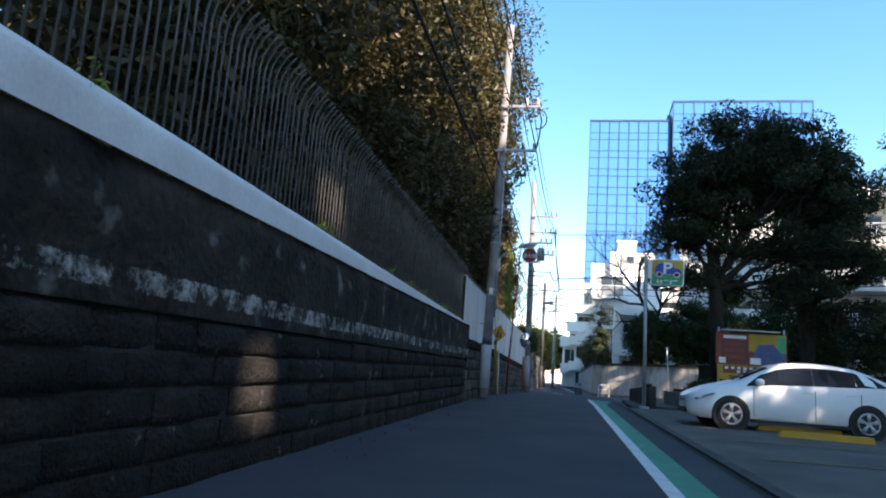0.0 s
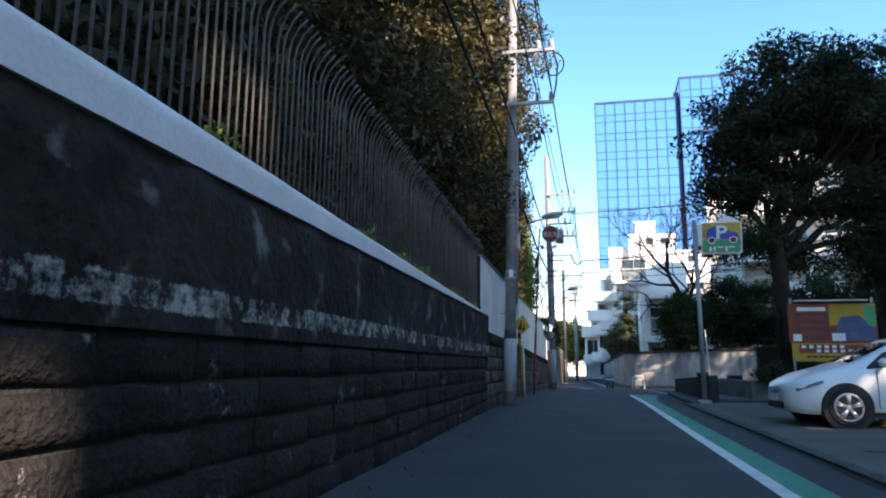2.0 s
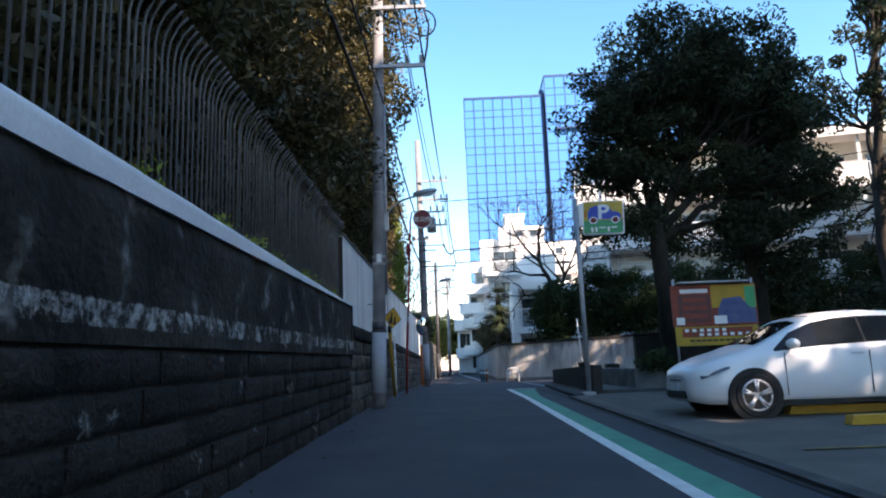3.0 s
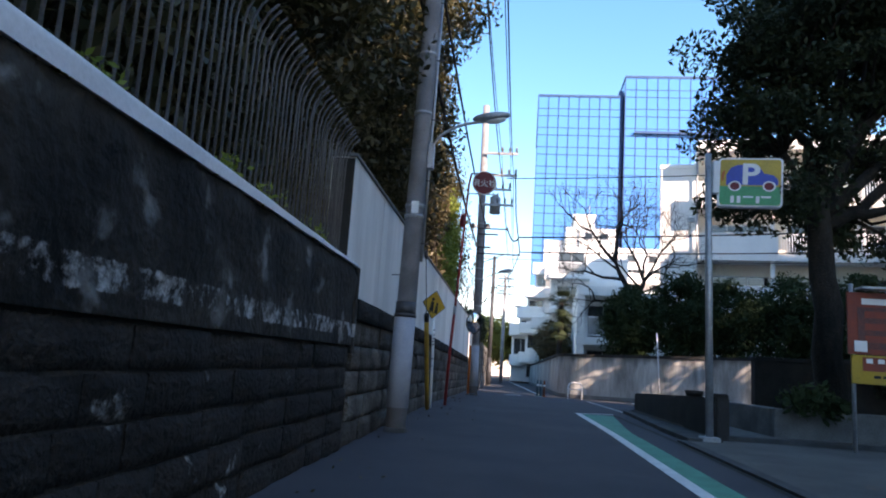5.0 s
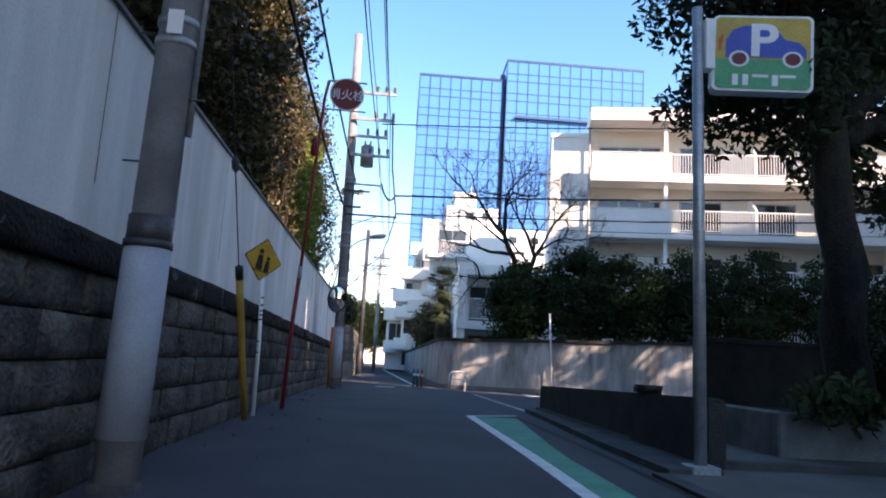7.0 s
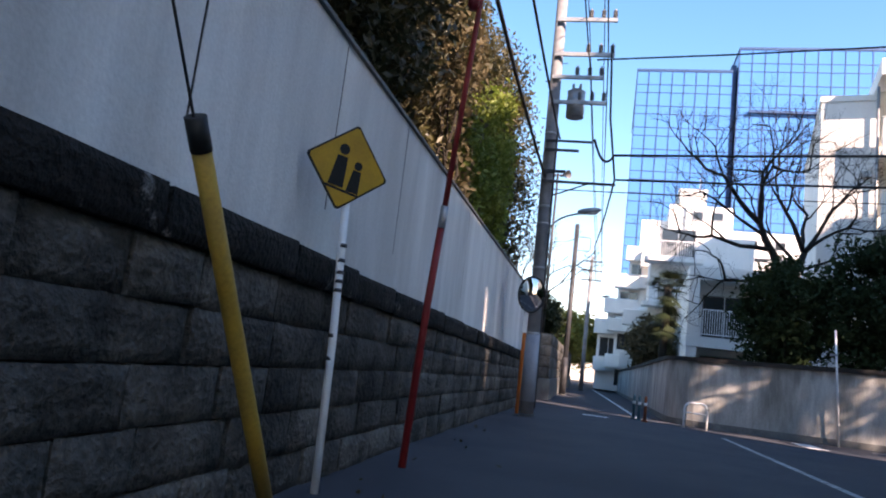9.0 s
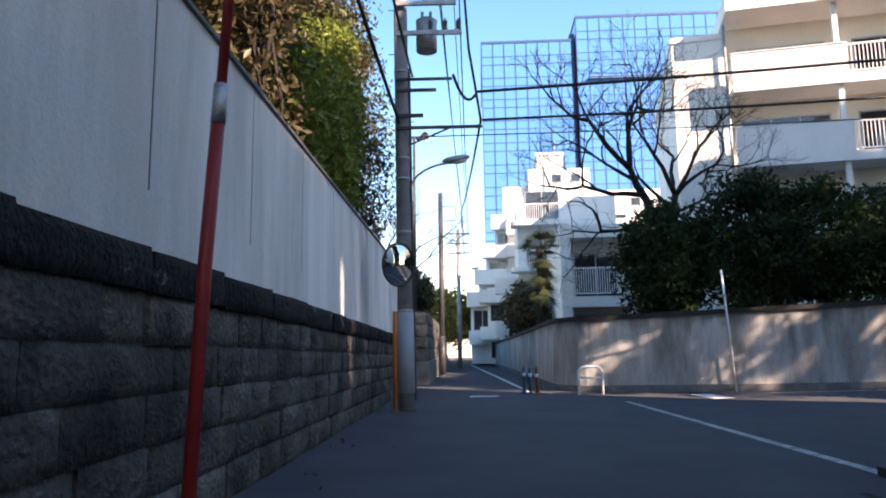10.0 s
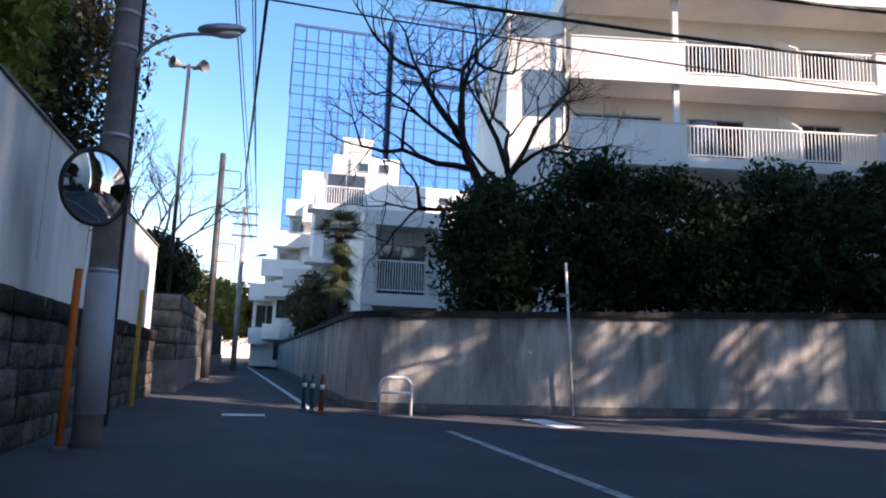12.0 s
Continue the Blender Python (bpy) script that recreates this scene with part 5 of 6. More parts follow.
# bare cherry tree over the stained wall
r = np.random.default_rng(21)
cherry = thing("bare_tree", "bare dark cherry tree with spreading twigs", "tree", at=(4.6, 44.4, 0.9))
bm = BM()
limb(bm, (0, 0, -0.1), (0.0, 0, 3.5), 0.2, 0.17, r, 0.04, 5, 10)
limb(bm, (0.0, 0, 3.4), (-0.9, -0.2, 5.4), 0.15, 0.1, r, 0.06, 4, 8)
limb(bm, (0.0, 0, 3.4), (0.5, 0.1, 4.6), 0.13, 0.1, r, 0.06, 4, 8)
part("trunk", bm, M_BARK_BARE, cherry)
for a, d, l, rad in (((-0.9, -0.2, 5.4), (-0.75, 0, 0.75), 1.9, 0.075), ((-0.9, -0.2, 5.4), (0.15, 0.1, 1), 1.8, 0.07), ((-0.55, -0.1, 4.6), (-1, -0.1, 0.25), 1.8, 0.07), ((0.5, 0.1, 4.6), (-0.35, 0, 1), 1.9, 0.07), ((0.5, 0.1, 4.6), (0.75, 0, 0.7), 1.7, 0.065), ((0.05, 0, 3.7), (-1.0, 0.1, 0.35), 1.9, 0.06), ((0.5, 0.1, 4.6), (0.5, -0.2, 0.9), 1.5, 0.055), ((-0.7, -0.15, 5.0), (-0.9, 0.2, 0.6), 1.6, 0.055), ((-0.9, -0.2, 5.4), (-0.3, -0.2, 1), 1.9, 0.06), ((0.3, 0.05, 4.2), (-0.7, 0.2, 0.8), 1.7, 0.055), ((0.5, 0.1, 4.6), (0.1, 0.2, 1), 1.9, 0.06), ((0.1, 0, 3.9), (0.95, -0.1, 0.4), 1.6, 0.05)):
    bm = BM()
    twigs(bm, a, d, l, rad * 1.25, r, 5, 0.6, 0.1)
    part("branch", bm, M_BARK_BARE, cherry)
# bare tree on the left far side
cherry2 = thing("bare_tree", "bare pale twiggy tree above the stone wall", "tree", at=(-4.2, 53, 2.2))
bm = BM()
limb(bm, (0, 0, -0.1), (0.1, 0, 1.8), 0.13, 0.1, r, 0.04, 4, 8)
for a, d in (((0.1, 0, 1.8), (0.5, 0, 1)), ((0.1, 0, 1.7), (-0.4, 0.2, 1)), ((0.1, 0, 1.6), (0.9, 0, 0.6)), ((0.1, 0, 1.8), (0.1, 0, 1))):
    part("branch", bm, M_BARK_BARE, cherry2)
    bm = BM()
    twigs(bm, a, d, 1.7, 0.06, r, 4, 0.5, 0.2)
part("branch", bm, M_BARK_BARE, cherry2)
cherry3 = copy_thing(cherry2, pose(-4.7, 49.6, 2.2, 0, 0, 70))
# palm by the house
palm = thing("palm_tree", "shaggy dark fan palm beside the white house", "tree", at=(1.75, 52.0, 0.9))
bm = BM()
limb(bm, (0, 0, -0.1), (0.05, 0, 4.1), 0.17, 0.15, r, 0.02, 6, 10)
part("trunk", bm, M_BARK, palm)
for k in range(70):
    bm = BM()
    a, e = r.uniform(0, 2 * math.pi), r.uniform(-1.35, 1.2)
    d = Vector((math.cos(a) * math.cos(e), math.sin(a) * math.cos(e), math.sin(e)))
    p0 = Vector((0.05, 0, 4.1 - (r.uniform(0, 1.9) if e < -0.2 else 0)))
    p1 = p0 + d * 0.5
    tube(bm, [p0, p1], 0.012, 4)
    side = d.cross(Vector((0, 0, 1))).normalized()
    for q in np.linspace(-1.2, 1.2, 11):
        dd = (d * math.cos(q) + side * math.sin(q)).normalized()
        w = dd.cross(d.cross(side)).normalized() * 0.035
        tip = p1 + dd * 0.6 + Vector((0, 0, -0.12))
        bm.faces.new([bm.verts.new(p) for p in (p1 - w, p1 + w, tip)])
    part("frond", bm, M_LEAF_DARK, palm)

# weeds along the foot of the fence
for i, y in enumerate((3.4, 7.2, 9.8, 11.3, 12.4, 13.2, 14.6, 15.4, 16.5)):
    bush("weed_tuft", "small green weeds on the white band by the fence", [((-3.1, y, band_top(y) + 0.05), (0.06, 0.22, 0.06), 7)], 10, 0.028, M_LEAF_HEDGE, 120 + i, "weeds on the wall", category="weeds")


# ---- buildings ----
def window_unit(parent, x0, x1, y, z0, z1, panes=2):
    """A sliding window: frame, panes and sill, facing -y at depth y."""
    w = part("window", box(BM(), x0, x1, y + 0.02, y + 0.05, z0, z1), M_WINDOW, parent, "dark window glass")
    t = 0.05
    for k in range(panes + 1):
        x = x0 + (x1 - x0) * k / panes
        part("stile", box(BM(), x - t / 2, x + t / 2, y - 0.02, y + 0.06, z0, z1), M_GALV, w)
    part("rail", box(BM(), x0 - 0.03, x1 + 0.03, y - 0.025, y + 0.055, z1 - 0.001, z1 + 0.05), M_GALV, w)
    part("sill", box(BM(), x0 - 0.03, x1 + 0.03, y - 0.05, y + 0.055, z0 - 0.06, z0 - 0.001), M_GALV, w)
    return w


def railing(parent, x0, x1, y, z0, z1, step=0.12, material=None):
    """A balcony railing: top and bottom rails, and bars."""
    m = material or M_WHITE
    rl = part("railing", box(BM(), x0, x1, y - 0.025, y + 0.025, z1 - 0.05, z1), m, parent)
    part("bottom_rail", box(BM(), x0, x1, y - 0.02, y + 0.02, z0, z0 + 0.04), m, rl)
    me = bpy.data.meshes.new("bar")
    b1 = box(BM(), -0.013, 0.013, -0.012, 0.012, z0 + 0.04, z1 - 0.05)
    b1.to_mesh(me)
    b1.free()
    me.materials.append(m)
    x = x0 + step
    while x < x1:
        ob = new("bar", me)
        ob.parent, ob.location = rl, (x, y, 0)
        x += step


apartment = thing("apartment_building", "white balcony apartment building lit by the low sun", "apartment building", "buildings", at=(8.75, 48.7, 0), turn=-12)
WIDE = 26.0
part("back_wall", box(BM(), 0.02, WIDE, 1.5, 11, 0, 14.35), M_HOUSE2, apartment)
part("wing", box(BM(), -2.0, 0.0, 0.8, 11, 0, 12.72), M_HOUSE, apartment, "white end wing")
part("wing_parapet", box(BM(), -2.05, 0.02, 0.75, 11.05, 12.722, 12.95), M_HOUSE, apartment)
part("roof_slab", box(BM(), -0.1, WIDE + 0.1, -0.25, 11.2, 13.35, 14.0), M_HOUSE, apartment, "overhanging white roof slab")
FLOOR = 2.86
for k in range(4):
    top = 3.14 + FLOOR * k        # parapet top of this storey
    slab = top - 1.46
    part("balcony_slab", box(BM(), 0.0, WIDE, 0.0, 1.499, slab, slab + 0.22), M_HOUSE, apartment)
    for x0, x1 in ((0.0, 3.9), (10.6, 14.9), (21.2, 25.5)):
        b = part("balcony_parapet", box(BM(), x0, x1, -0.06, 0.06, slab - 0.02, top, 0.01), M_HOUSE, apartment, "solid white balcony parapet")
        part("parapet_cap", box(BM(), x0 - 0.02, x1 + 0.02, -0.09, 0.09, top + 0.001, top + 0.04), M_HOUSE, b)
    for x0, x1 in ((3.9, 10.6), (14.9, 21.2)):
        part("kerb", box(BM(), x0, x1, -0.05, 0.05, slab - 0.02, slab + 0.34), M_HOUSE, apartment)
        railing(apartment, x0 + 0.02, x1 - 0.02, 0.0, slab + 0.4, top - 0.02, 0.13)
    for x in (3.65, 11.6, 14.6, 22.2):
        part("column", box(BM(), x - 0.09, x + 0.09, 0.1, 0.28, top - 1.2, slab + FLOOR if k < 3 else 13.349), M_HOUSE, apartment)
    for x in (7.9, 18.5):
        b1 = BM()
        prism(b1, [(0, 0), (1, 0), (1, 1), (0, 1)], 0, 0.08)
        for v in b1.verts:
            v.co = Vector((x + v.co.y, 0.12 + v.co.x * 1.37, slab + 0.221 + v.co.z * (2.3 if v.co.x > 0.5 else 1.35)))
        part("partition", b1, M_HOUSE, apartment)
    for x0, x1 in ((0.5, 3.6), (4.6, 6.6), (8.3, 10.2), (11.9, 14.2), (15.4, 17.4), (19, 21), (22.4, 25)):
        window_unit(apartment, x0, x1, 1.46, slab + 0.35, slab + 2.15, 3 if x1 - x0 > 2.2 else 2)
part("drain_pipe", tube(BM(), [(-0.08, 0.6, 13.2), (-0.08, 0.62, 8), (-0.08, 0.6, 0.5)], 0.055, 8), M_GALV, apartment)
part("vent_box", box(BM(), -0.55, -0.2, 0.62, 0.8, 9.6, 9.85, 0.02), M_GALV, apartment)

# white house with a recessed balcony
house = thing("white_house", "small white apartment block with a recessed balcony", "house", "buildings", at=(2.95, 54.0, 0.0), turn=-3)
part("body", box(BM(), 0.0, 6.5, 1.4, 9, 0.5, 6.2), M_HOUSE, house)
for z0, z1 in ((5.75, 6.35), (2.72, 3.18)):
    part("slab", box(BM(), -0.05, 3.1, -0.05, 1.399, z0, z1, 0.01), M_HOUSE, house)
part("pier", box(BM(), -0.02, 0.42, 0.0, 1.398, 0.5, 2.72), M_HOUSE, house)
part("pier", box(BM(), -0.02, 0.42, 0.0, 1.398, 3.18, 5.75), M_HOUSE, house)
part("pier", box(BM(), 2.85, 3.08, 0.0, 1.398, 0.5, 2.72), M_HOUSE, house)
part("pier", box(BM(), 2.85, 3.08, 0.0, 1.398, 3.18, 5.75), M_HOUSE, house)
railing(house, 0.43, 2.84, 0.05, 3.3, 4.45, 0.1)
window_unit(house, 0.7, 2.6, 1.37, 3.3, 5.2, 2)
window_unit(house, 0.7, 2.6, 1.37, 0.8, 2.4, 2)
house2 = thing("white_house", "white block with rounded balconies behind the palm", "house", "buildings", at=(1.35, 62.0, 0.0), turn=-3)
part("body", box(BM(), 0.4, 6, 1.3, 9, 0.5, 9.6), M_HOUSE, house2)
for z in (2.6, 5.2, 7.8):
    b1 = BM()
    outline = [(0.0, 0.5)] + [(0.4 - 0.4 * math.cos(a), 0.4 - 0.4 * math.sin(a)) for a in np.linspace(0.2, 1.5, 5)] + [(3.2, 0.0), (3.2, 1.3), (0.0, 1.3)]
    for (zz0, zz1, nm) in ((z, z + 0.25, "slab"),):
        lo = [b1.verts.new((x, y, zz0)) for x, y in outline]
        hi = [b1.verts.new((x, y, zz1)) for x, y in outline]
        b1.faces.new(lo[::-1])
        b1.faces.new(hi)
        for q in range(len(outline)):
            b1.faces.new((lo[q], lo[(q + 1) % len(outline)], hi[(q + 1) % len(outline)], hi[q]))
    part("balcony_slab", b1, M_HOUSE, house2)
    railing(house2, 0.5, 3.1, 0.06, z + 0.28, z + 1.2, 0.12)
    window_unit(house2, 0.9, 2.8, 1.27, z + 0.4, z + 2.1, 2)

# stepped white block, with terraces towards the street
stepped = thing("stepped_block", "bright white stepped apartment block further back", "apartment building", "buildings", at=(0, 75, 0), turn=-3)
for x0, x1, y0, z1 in ((1.75, 3.9, 0.5, 13.1), (3.7, 5.0, 0.0, 14.3), (4.4, 6.3, 0.3, 15.4), (4.9, 8.2, -0.2, 14.2), (8.1, 14, 0.4, 12.6), (2.0, 13.5, -1.8, 10.4)):
    b = part("volume", box(BM(), x0, x1, y0, 14 + y0 * 0.3, 0, z1, 0.02), M_HOUSE, stepped)
for z in (4.6, 7.4, 9.0):
    part("terrace_edge", box(BM(), 1.9, 13.6, -2.6, -1.801, z, z + 0.9, 0.02), M_HOUSE, stepped)
    for x in (2.6, 5.6, 8.6, 11.2):
        window_unit(stepped, x, x + 1.8, -1.84, z + 0.95, z + 1.9 if z < 9 else z + 1.3, 2)
for x, z in ((5.4, 13.2), (6.8, 13.2), (9.3, 11.4), (11.2, 11.4)):
    window_unit(stepped, x, x + 0.7, -0.24 if x < 8 else 0.36, z, z + 0.55, 1)
for x0, x1, y0, z1 in ((1.1, 2.3, -0.6, 10.6), (0.45, 2.0, -1.2, 8.4), (-0.15, 1.8, -1.8, 6.5), (-0.7, 1.6, -2.4, 4.9)):
    wing = part("terrace_wing", box(BM(), x0, x1, y0, 12, 0, z1, 0.02), M_HOUSE, stepped)
    part("parapet", box(BM(), x0 - 0.25, x1 + 0.1, y0 - 0.7, y0 - 0.58, z1 - 1.0, z1 + 0.05, 0.015), M_HOUSE, wing)
    part("floor_slab", box(BM(), x0 - 0.25, x1 + 0.1, y0 - 0.578, y0 - 0.002, z1 - 1.0, z1 - 0.82), M_HOUSE, wing)
    part("lower_parapet", box(BM(), x0 - 0.15, x1 + 0.1, y0 - 0.6, y0 - 0.48, z1 - 3.6, z1 - 2.65, 0.015), M_HOUSE, wing)
    part("lower_slab", box(BM(), x0 - 0.15, x1 + 0.1, y0 - 0.478, y0 - 0.002, z1 - 3.6, z1 - 3.42), M_HOUSE, wing)
    window_unit(stepped, x0 + 0.2, min(x1, x0 + 1.5) - 0.1, y0 - 0.04, z1 - 2.55, z1 - 1.25, 2)
part("cap_slab", box(BM(), 4.3, 6.4, 0.2, 6, 15.41, 15.6), M_HOUSE, stepped)
part("mast", cyl(BM(), (5.9, 2, 15.6), (5.9, 2, 17.0), 0.03, None, 6), M_GALV, stepped)

# low houses and terraces lining the street's right side far off
for i, (x, y, w, h) in enumerate(((0.5, 64.0, 2.0, 4.2), (-0.2, 71.5, 2.4, 4.0))):
    t = thing("terrace_house", "sunlit white terrace house with balconies on the street", "house", "buildings", at=(x, y, 0), turn=-4)
    part("body", box(BM(), 0.5, w + 3, 0.4, 7, 0, h + 1.2), M_HOUSE, t)
    for z in (0.0, 2.5):
        part("balcony", box(BM(), 0.0, w + 2, -0.6, 0.399, z + 1.6, z + 2.5, 0.03), M_HOUSE, t)
        part("window", box(BM(), 0.7, w + 1.6, 0.37, 0.41, z + 2.6 - 2.2, z + 2.6 - 1.1), M_WINDOW, t)
end_block = thing("end_building", "low cream building closing the street", "house", "buildings", at=(-8, 112, 0))
part("body", box(BM(), -4, 16, 0, 8, 0, 5.5), M_HOUSE2, end_block)
part("roof", box(BM(), -4.3, 16.3, -0.3, 8.3, 5.5, 5.9), M_BLDG_DARK, end_block)
for x in (-2, 2, 6, 10):
    window_unit(end_block, x, x + 1.8, -0.04, 2.6, 4.2, 2)

# glass towers
def pane_mesh(w, h):
    me = bpy.data.meshes.new("pane")
    b1 = box(BM(), -w / 2, w / 2, -0.03, 0.03, -h / 2, h / 2)
    b1.to_mesh(me)
    b1.free()
    me.materials.append(M_TOWER)
    return me


def glass_tower(label, at, turn, width, depth, top, cols, floors, single):
    t = thing("glass_tower", label, "office tower", "glass towers", at=at, turn=turn)
    part("core", box(BM(), 0.1, width - 0.1, 0.25, depth, 0, top - 0.1), M_MULLION, t)
    f = 3.55
    tall, low, cw = 2.2, 1.35, width / cols
    joined = BM()
    meshes = (pane_mesh(cw - 0.16, tall - 0.14), pane_mesh(cw - 0.16, low - 0.14))
    for i in range(floors):
        for z0, hh, me in ((top - f * (i + 1) + low, tall, meshes[0]), (top - f * (i + 1), low, meshes[1])):
            for c in range(cols):
                xc = cw * (c + 0.5)
                if single:
                    ob = new("pane", me)
                    ob.parent = t
                    ob.matrix_basis = pose(xc, 0.1, z0 + hh / 2, rng.uniform(-0.35, 0.35), 0, rng.uniform(-0.35, 0.35))
                else:
                    box(joined, xc - cw / 2 + 0.08, xc + cw / 2 - 0.08, 0.07, 0.13, z0 + 0.07, z0 + hh - 0.07)
    for c in range(cols + 1):
        part("mullion", box(BM(), c * cw - 0.07, c * cw + 0.07, 0.0, 0.26, 0, top), M_MULLION, t)
    if single:
        joined.free()
    else:
        tagged(part("panes", joined, M_TOWER, t), kind="stuff")
    for i in range(floors + 1):
        for z in (top - f * i, top - f * i - tall):
            part("transom", box(BM(), 0, width, 0.02, 0.24, z - 0.06, z + 0.06), M_MULLION, t)
    part("side_glass", box(BM(), -0.02, 0.09, 0.3, depth, 0, top - 0.1), M_TOWER, t)
    part("roof_edge", box(BM(), -0.1, width + 0.1, -0.02, depth, top + 0.061, top + 0.4), M_MULLION, t)
    return t


left_tower = glass_tower("tall blue glass office tower with a square grid", (2.35, 130, 0), -1.5, 14.3, 30, 49.4, 8, 14, True)
part("cooling_unit", box(BM(), 9.5, 11.0, 4, 8, 49.8, 50.6), M_HOUSE, left_tower)
right_tower = glass_tower("taller blue glass office tower behind the first", (17.35, 129, 0), -1.5, 24, 30, 52.9, 13, 15, False)
part("sky_bar", box(BM(), 1.6, 18, -0.5, -0.05, 42.6, 43.0), M_MULLION, right_tower)
part("gap_wall", box(BM(), -0.9, -0.15, 1.5, 28, 0, 51), M_MULLION, right_tower)

# unseen buildings, added outside the walk's view to shade the street
def plain_block(label, at, sx, sy, h, skin, turn=0):
    t = thing("neighbour_building", label, "building", "buildings", at=at, turn=turn)
    part("body", box(BM(), 0, sx, 0, sy, -0.4, h), skin, t)
    part("parapet", box(BM(), -0.15, sx + 0.15, -0.15, sy + 0.15, h, h + 0.5), skin, t)
    for z in np.arange(1.5, h - 1.5, 3.2):
        for x in np.arange(1.2, sx - 2, 3.6):
            window_unit(t, float(x), float(x) + 1.8, -0.04, float(z), float(z) + 1.4, 2)
    return t


# added shade caster; its pale skin bounces light back to the street
block = plain_block("cream building added out of view to shade the street", (14.7, -26, 0), 16, 24.6, 15.0, M_HOUSE)
part("north_shade_mass", box(BM(), 0, 16, 32.6, 45.0, -0.4, 15.5, 0.02), M_HOUSE, block)
# notch shaped so that low sun passes through to the parked car
part("terrace_wing", box(BM(), 0, 16, 24.77, 32.59, -0.4, 7.5, 0.02), M_HOUSE, block, "low part that leaves a notch for sun on the car")
part("rear_shade_mass", box(BM(), 9.0, 16, 24.77, 32.59, 7.52, 15.5, 0.02), M_HOUSE, block)
part("shade_screen", box(BM(), 0, 0.12, 24.7, 32.59, 11.0, 15.49), M_HOUSE2, block)
# unseen tree added in the notch to break the sun into dapples
broad_tree("dapple_tree", "unseen leafy tree added to dapple the car", (16.6, 3.4, 7.5), 0.16, 1.4, [((-0.5, 0.5, 2.4), (1.7, 3.2, 1.6), 105), ((0.6, -1.0, 3.6), (1.6, 2.6, 1.5), 80)], 90, 0.1, M_LEAF_DARK, 71, "terrace trees", clump=0.3)
# added shade panels whose gaps let sun patches onto wall, fence and hedge
for y0, y1, z0, z1 in ((-26, -10.6, 15.5, 22.5), (-10.6, -9.95, 16.3, 22.5), (-9.95, -9.1, 15.5, 22.5), (-9.1, -8.1, 15.5, 17.8), (-9.1, -8.1, 18.4, 22.5), (-8.1, 9, 15.5, 22.5), (9, 12.9, 15.5, 22.5), (12.9, 16.3, 15.5, 18.9), (16.3, 17.5, 15.5, 22.5), (17.5, 17.75, 15.5, 15.8), (17.5, 17.75, 17.9, 22.5), (17.75, 19.1, 15.5, 22.5), (24.66, 28.8, -0.3, 18.4)):
    part("shade_panel", box(BM(), 0, 0.12, y0 + 26, y1 + 26, z0, z1), M_HOUSE2, block)
# unseen slab added to hold the sun off the white wall's far part
part("shade_tower", box(BM(), 0, 2.3, 45.2, 50.5, -0.4, 22.5, 0.02), M_HOUSE, block, "slim mass added to shade the white wall")
# both added out of view, sized to set the apartment's shadow edge
plain_block("unseen brown tiled building added to shade the apartment's left part", (28.5, 24, 0), 3.0, 7, 25.5, M_BLDG_DARK)
plain_block("unseen tiled building added to shade the apartment's lower floors", (31.8, 24, 0), 12, 7, 23.2, M_BLDG_DARK)

# ---- the parked car ----
M_CARPAINT = material_of("white_car_paint", (0.78, 0.78, 0.79), (0.74, 0.74, 0.76), 0.22, 1, 200, 0.0, spec=0.6, grain=0.02)
M_TYRE = material_of("tyre_rubber", (0.015, 0.015, 0.016), (0.025, 0.025, 0.025), 0.85, 8, 80, 0.1)
M_RIM = material_of("alloy_rim", (0.55, 0.55, 0.57), (0.48, 0.48, 0.5), 0.35, 8, 80, 0.0, metal=0.7)
M_LAMP = glass_material("headlamp_glass", (0.1, 0.12, 0.15), 0.08)
M_CARGLASS = glass_material("car_glass", (0.008, 0.01, 0.013), 0.03, 0.22)

car = thing("car", "white hatchback parked nose towards the street", "car", at=(1.78, 15.88, lot_z(3, 15.2)), turn=2)
car.scale = (0.95, 0.95, 0.95)
# stations from the nose: x, half width, sill z, belt z, roof z, roof half width
STA = [(0.16, 0.42, 0.30, 0.52, 0.60, 0.36), (0.22, 0.6, 0.24, 0.58, 0.68, 0.52), (0.38, 0.75, 0.20, 0.66, 0.76, 0.62), (0.64, 0.83, 0.19, 0.76, 0.86, 0.66), (0.95, 0.86, 0.19, 0.84, 0.94, 0.66), (1.25, 0.865, 0.19, 0.89, 1.04, 0.66),
       (1.6, 0.865, 0.19, 0.92, 1.22, 0.62), (1.95, 0.865, 0.19, 0.94, 1.38, 0.60), (2.3, 0.865, 0.19, 0.955, 1.445, 0.59), (2.7, 0.865, 0.19, 0.97, 1.465, 0.585), (3.1, 0.865, 0.19, 0.985, 1.45, 0.58), (3.5, 0.86, 0.19, 1.0, 1.40, 0.57), (3.85, 0.85, 0.2, 1.02, 1.29, 0.56), (4.15, 0.82, 0.24, 1.04, 1.16, 0.58), (4.34, 0.77, 0.28, 0.98, 1.06, 0.6), (4.42, 0.66, 0.36, 0.8, 0.92, 0.55)]


def section(s):
    x, w, z0, zb, zr, wr = s
    mid = (z0 + zb) / 2
    return [(x, 0, z0), (x, w * 0.86, z0), (x, w * 0.975, z0 + 0.09), (x, w * 1.0, mid), (x, w * 0.985, zb - 0.06), (x, w * 0.955, zb), (x, wr + (w * 0.955 - wr) * 0.12, zr - (zr - zb) * 0.1 - 0.015), (x, wr * 0.9, zr - 0.008), (x, wr * 0.5, zr + 0.012), (x, 0, zr + 0.018)]


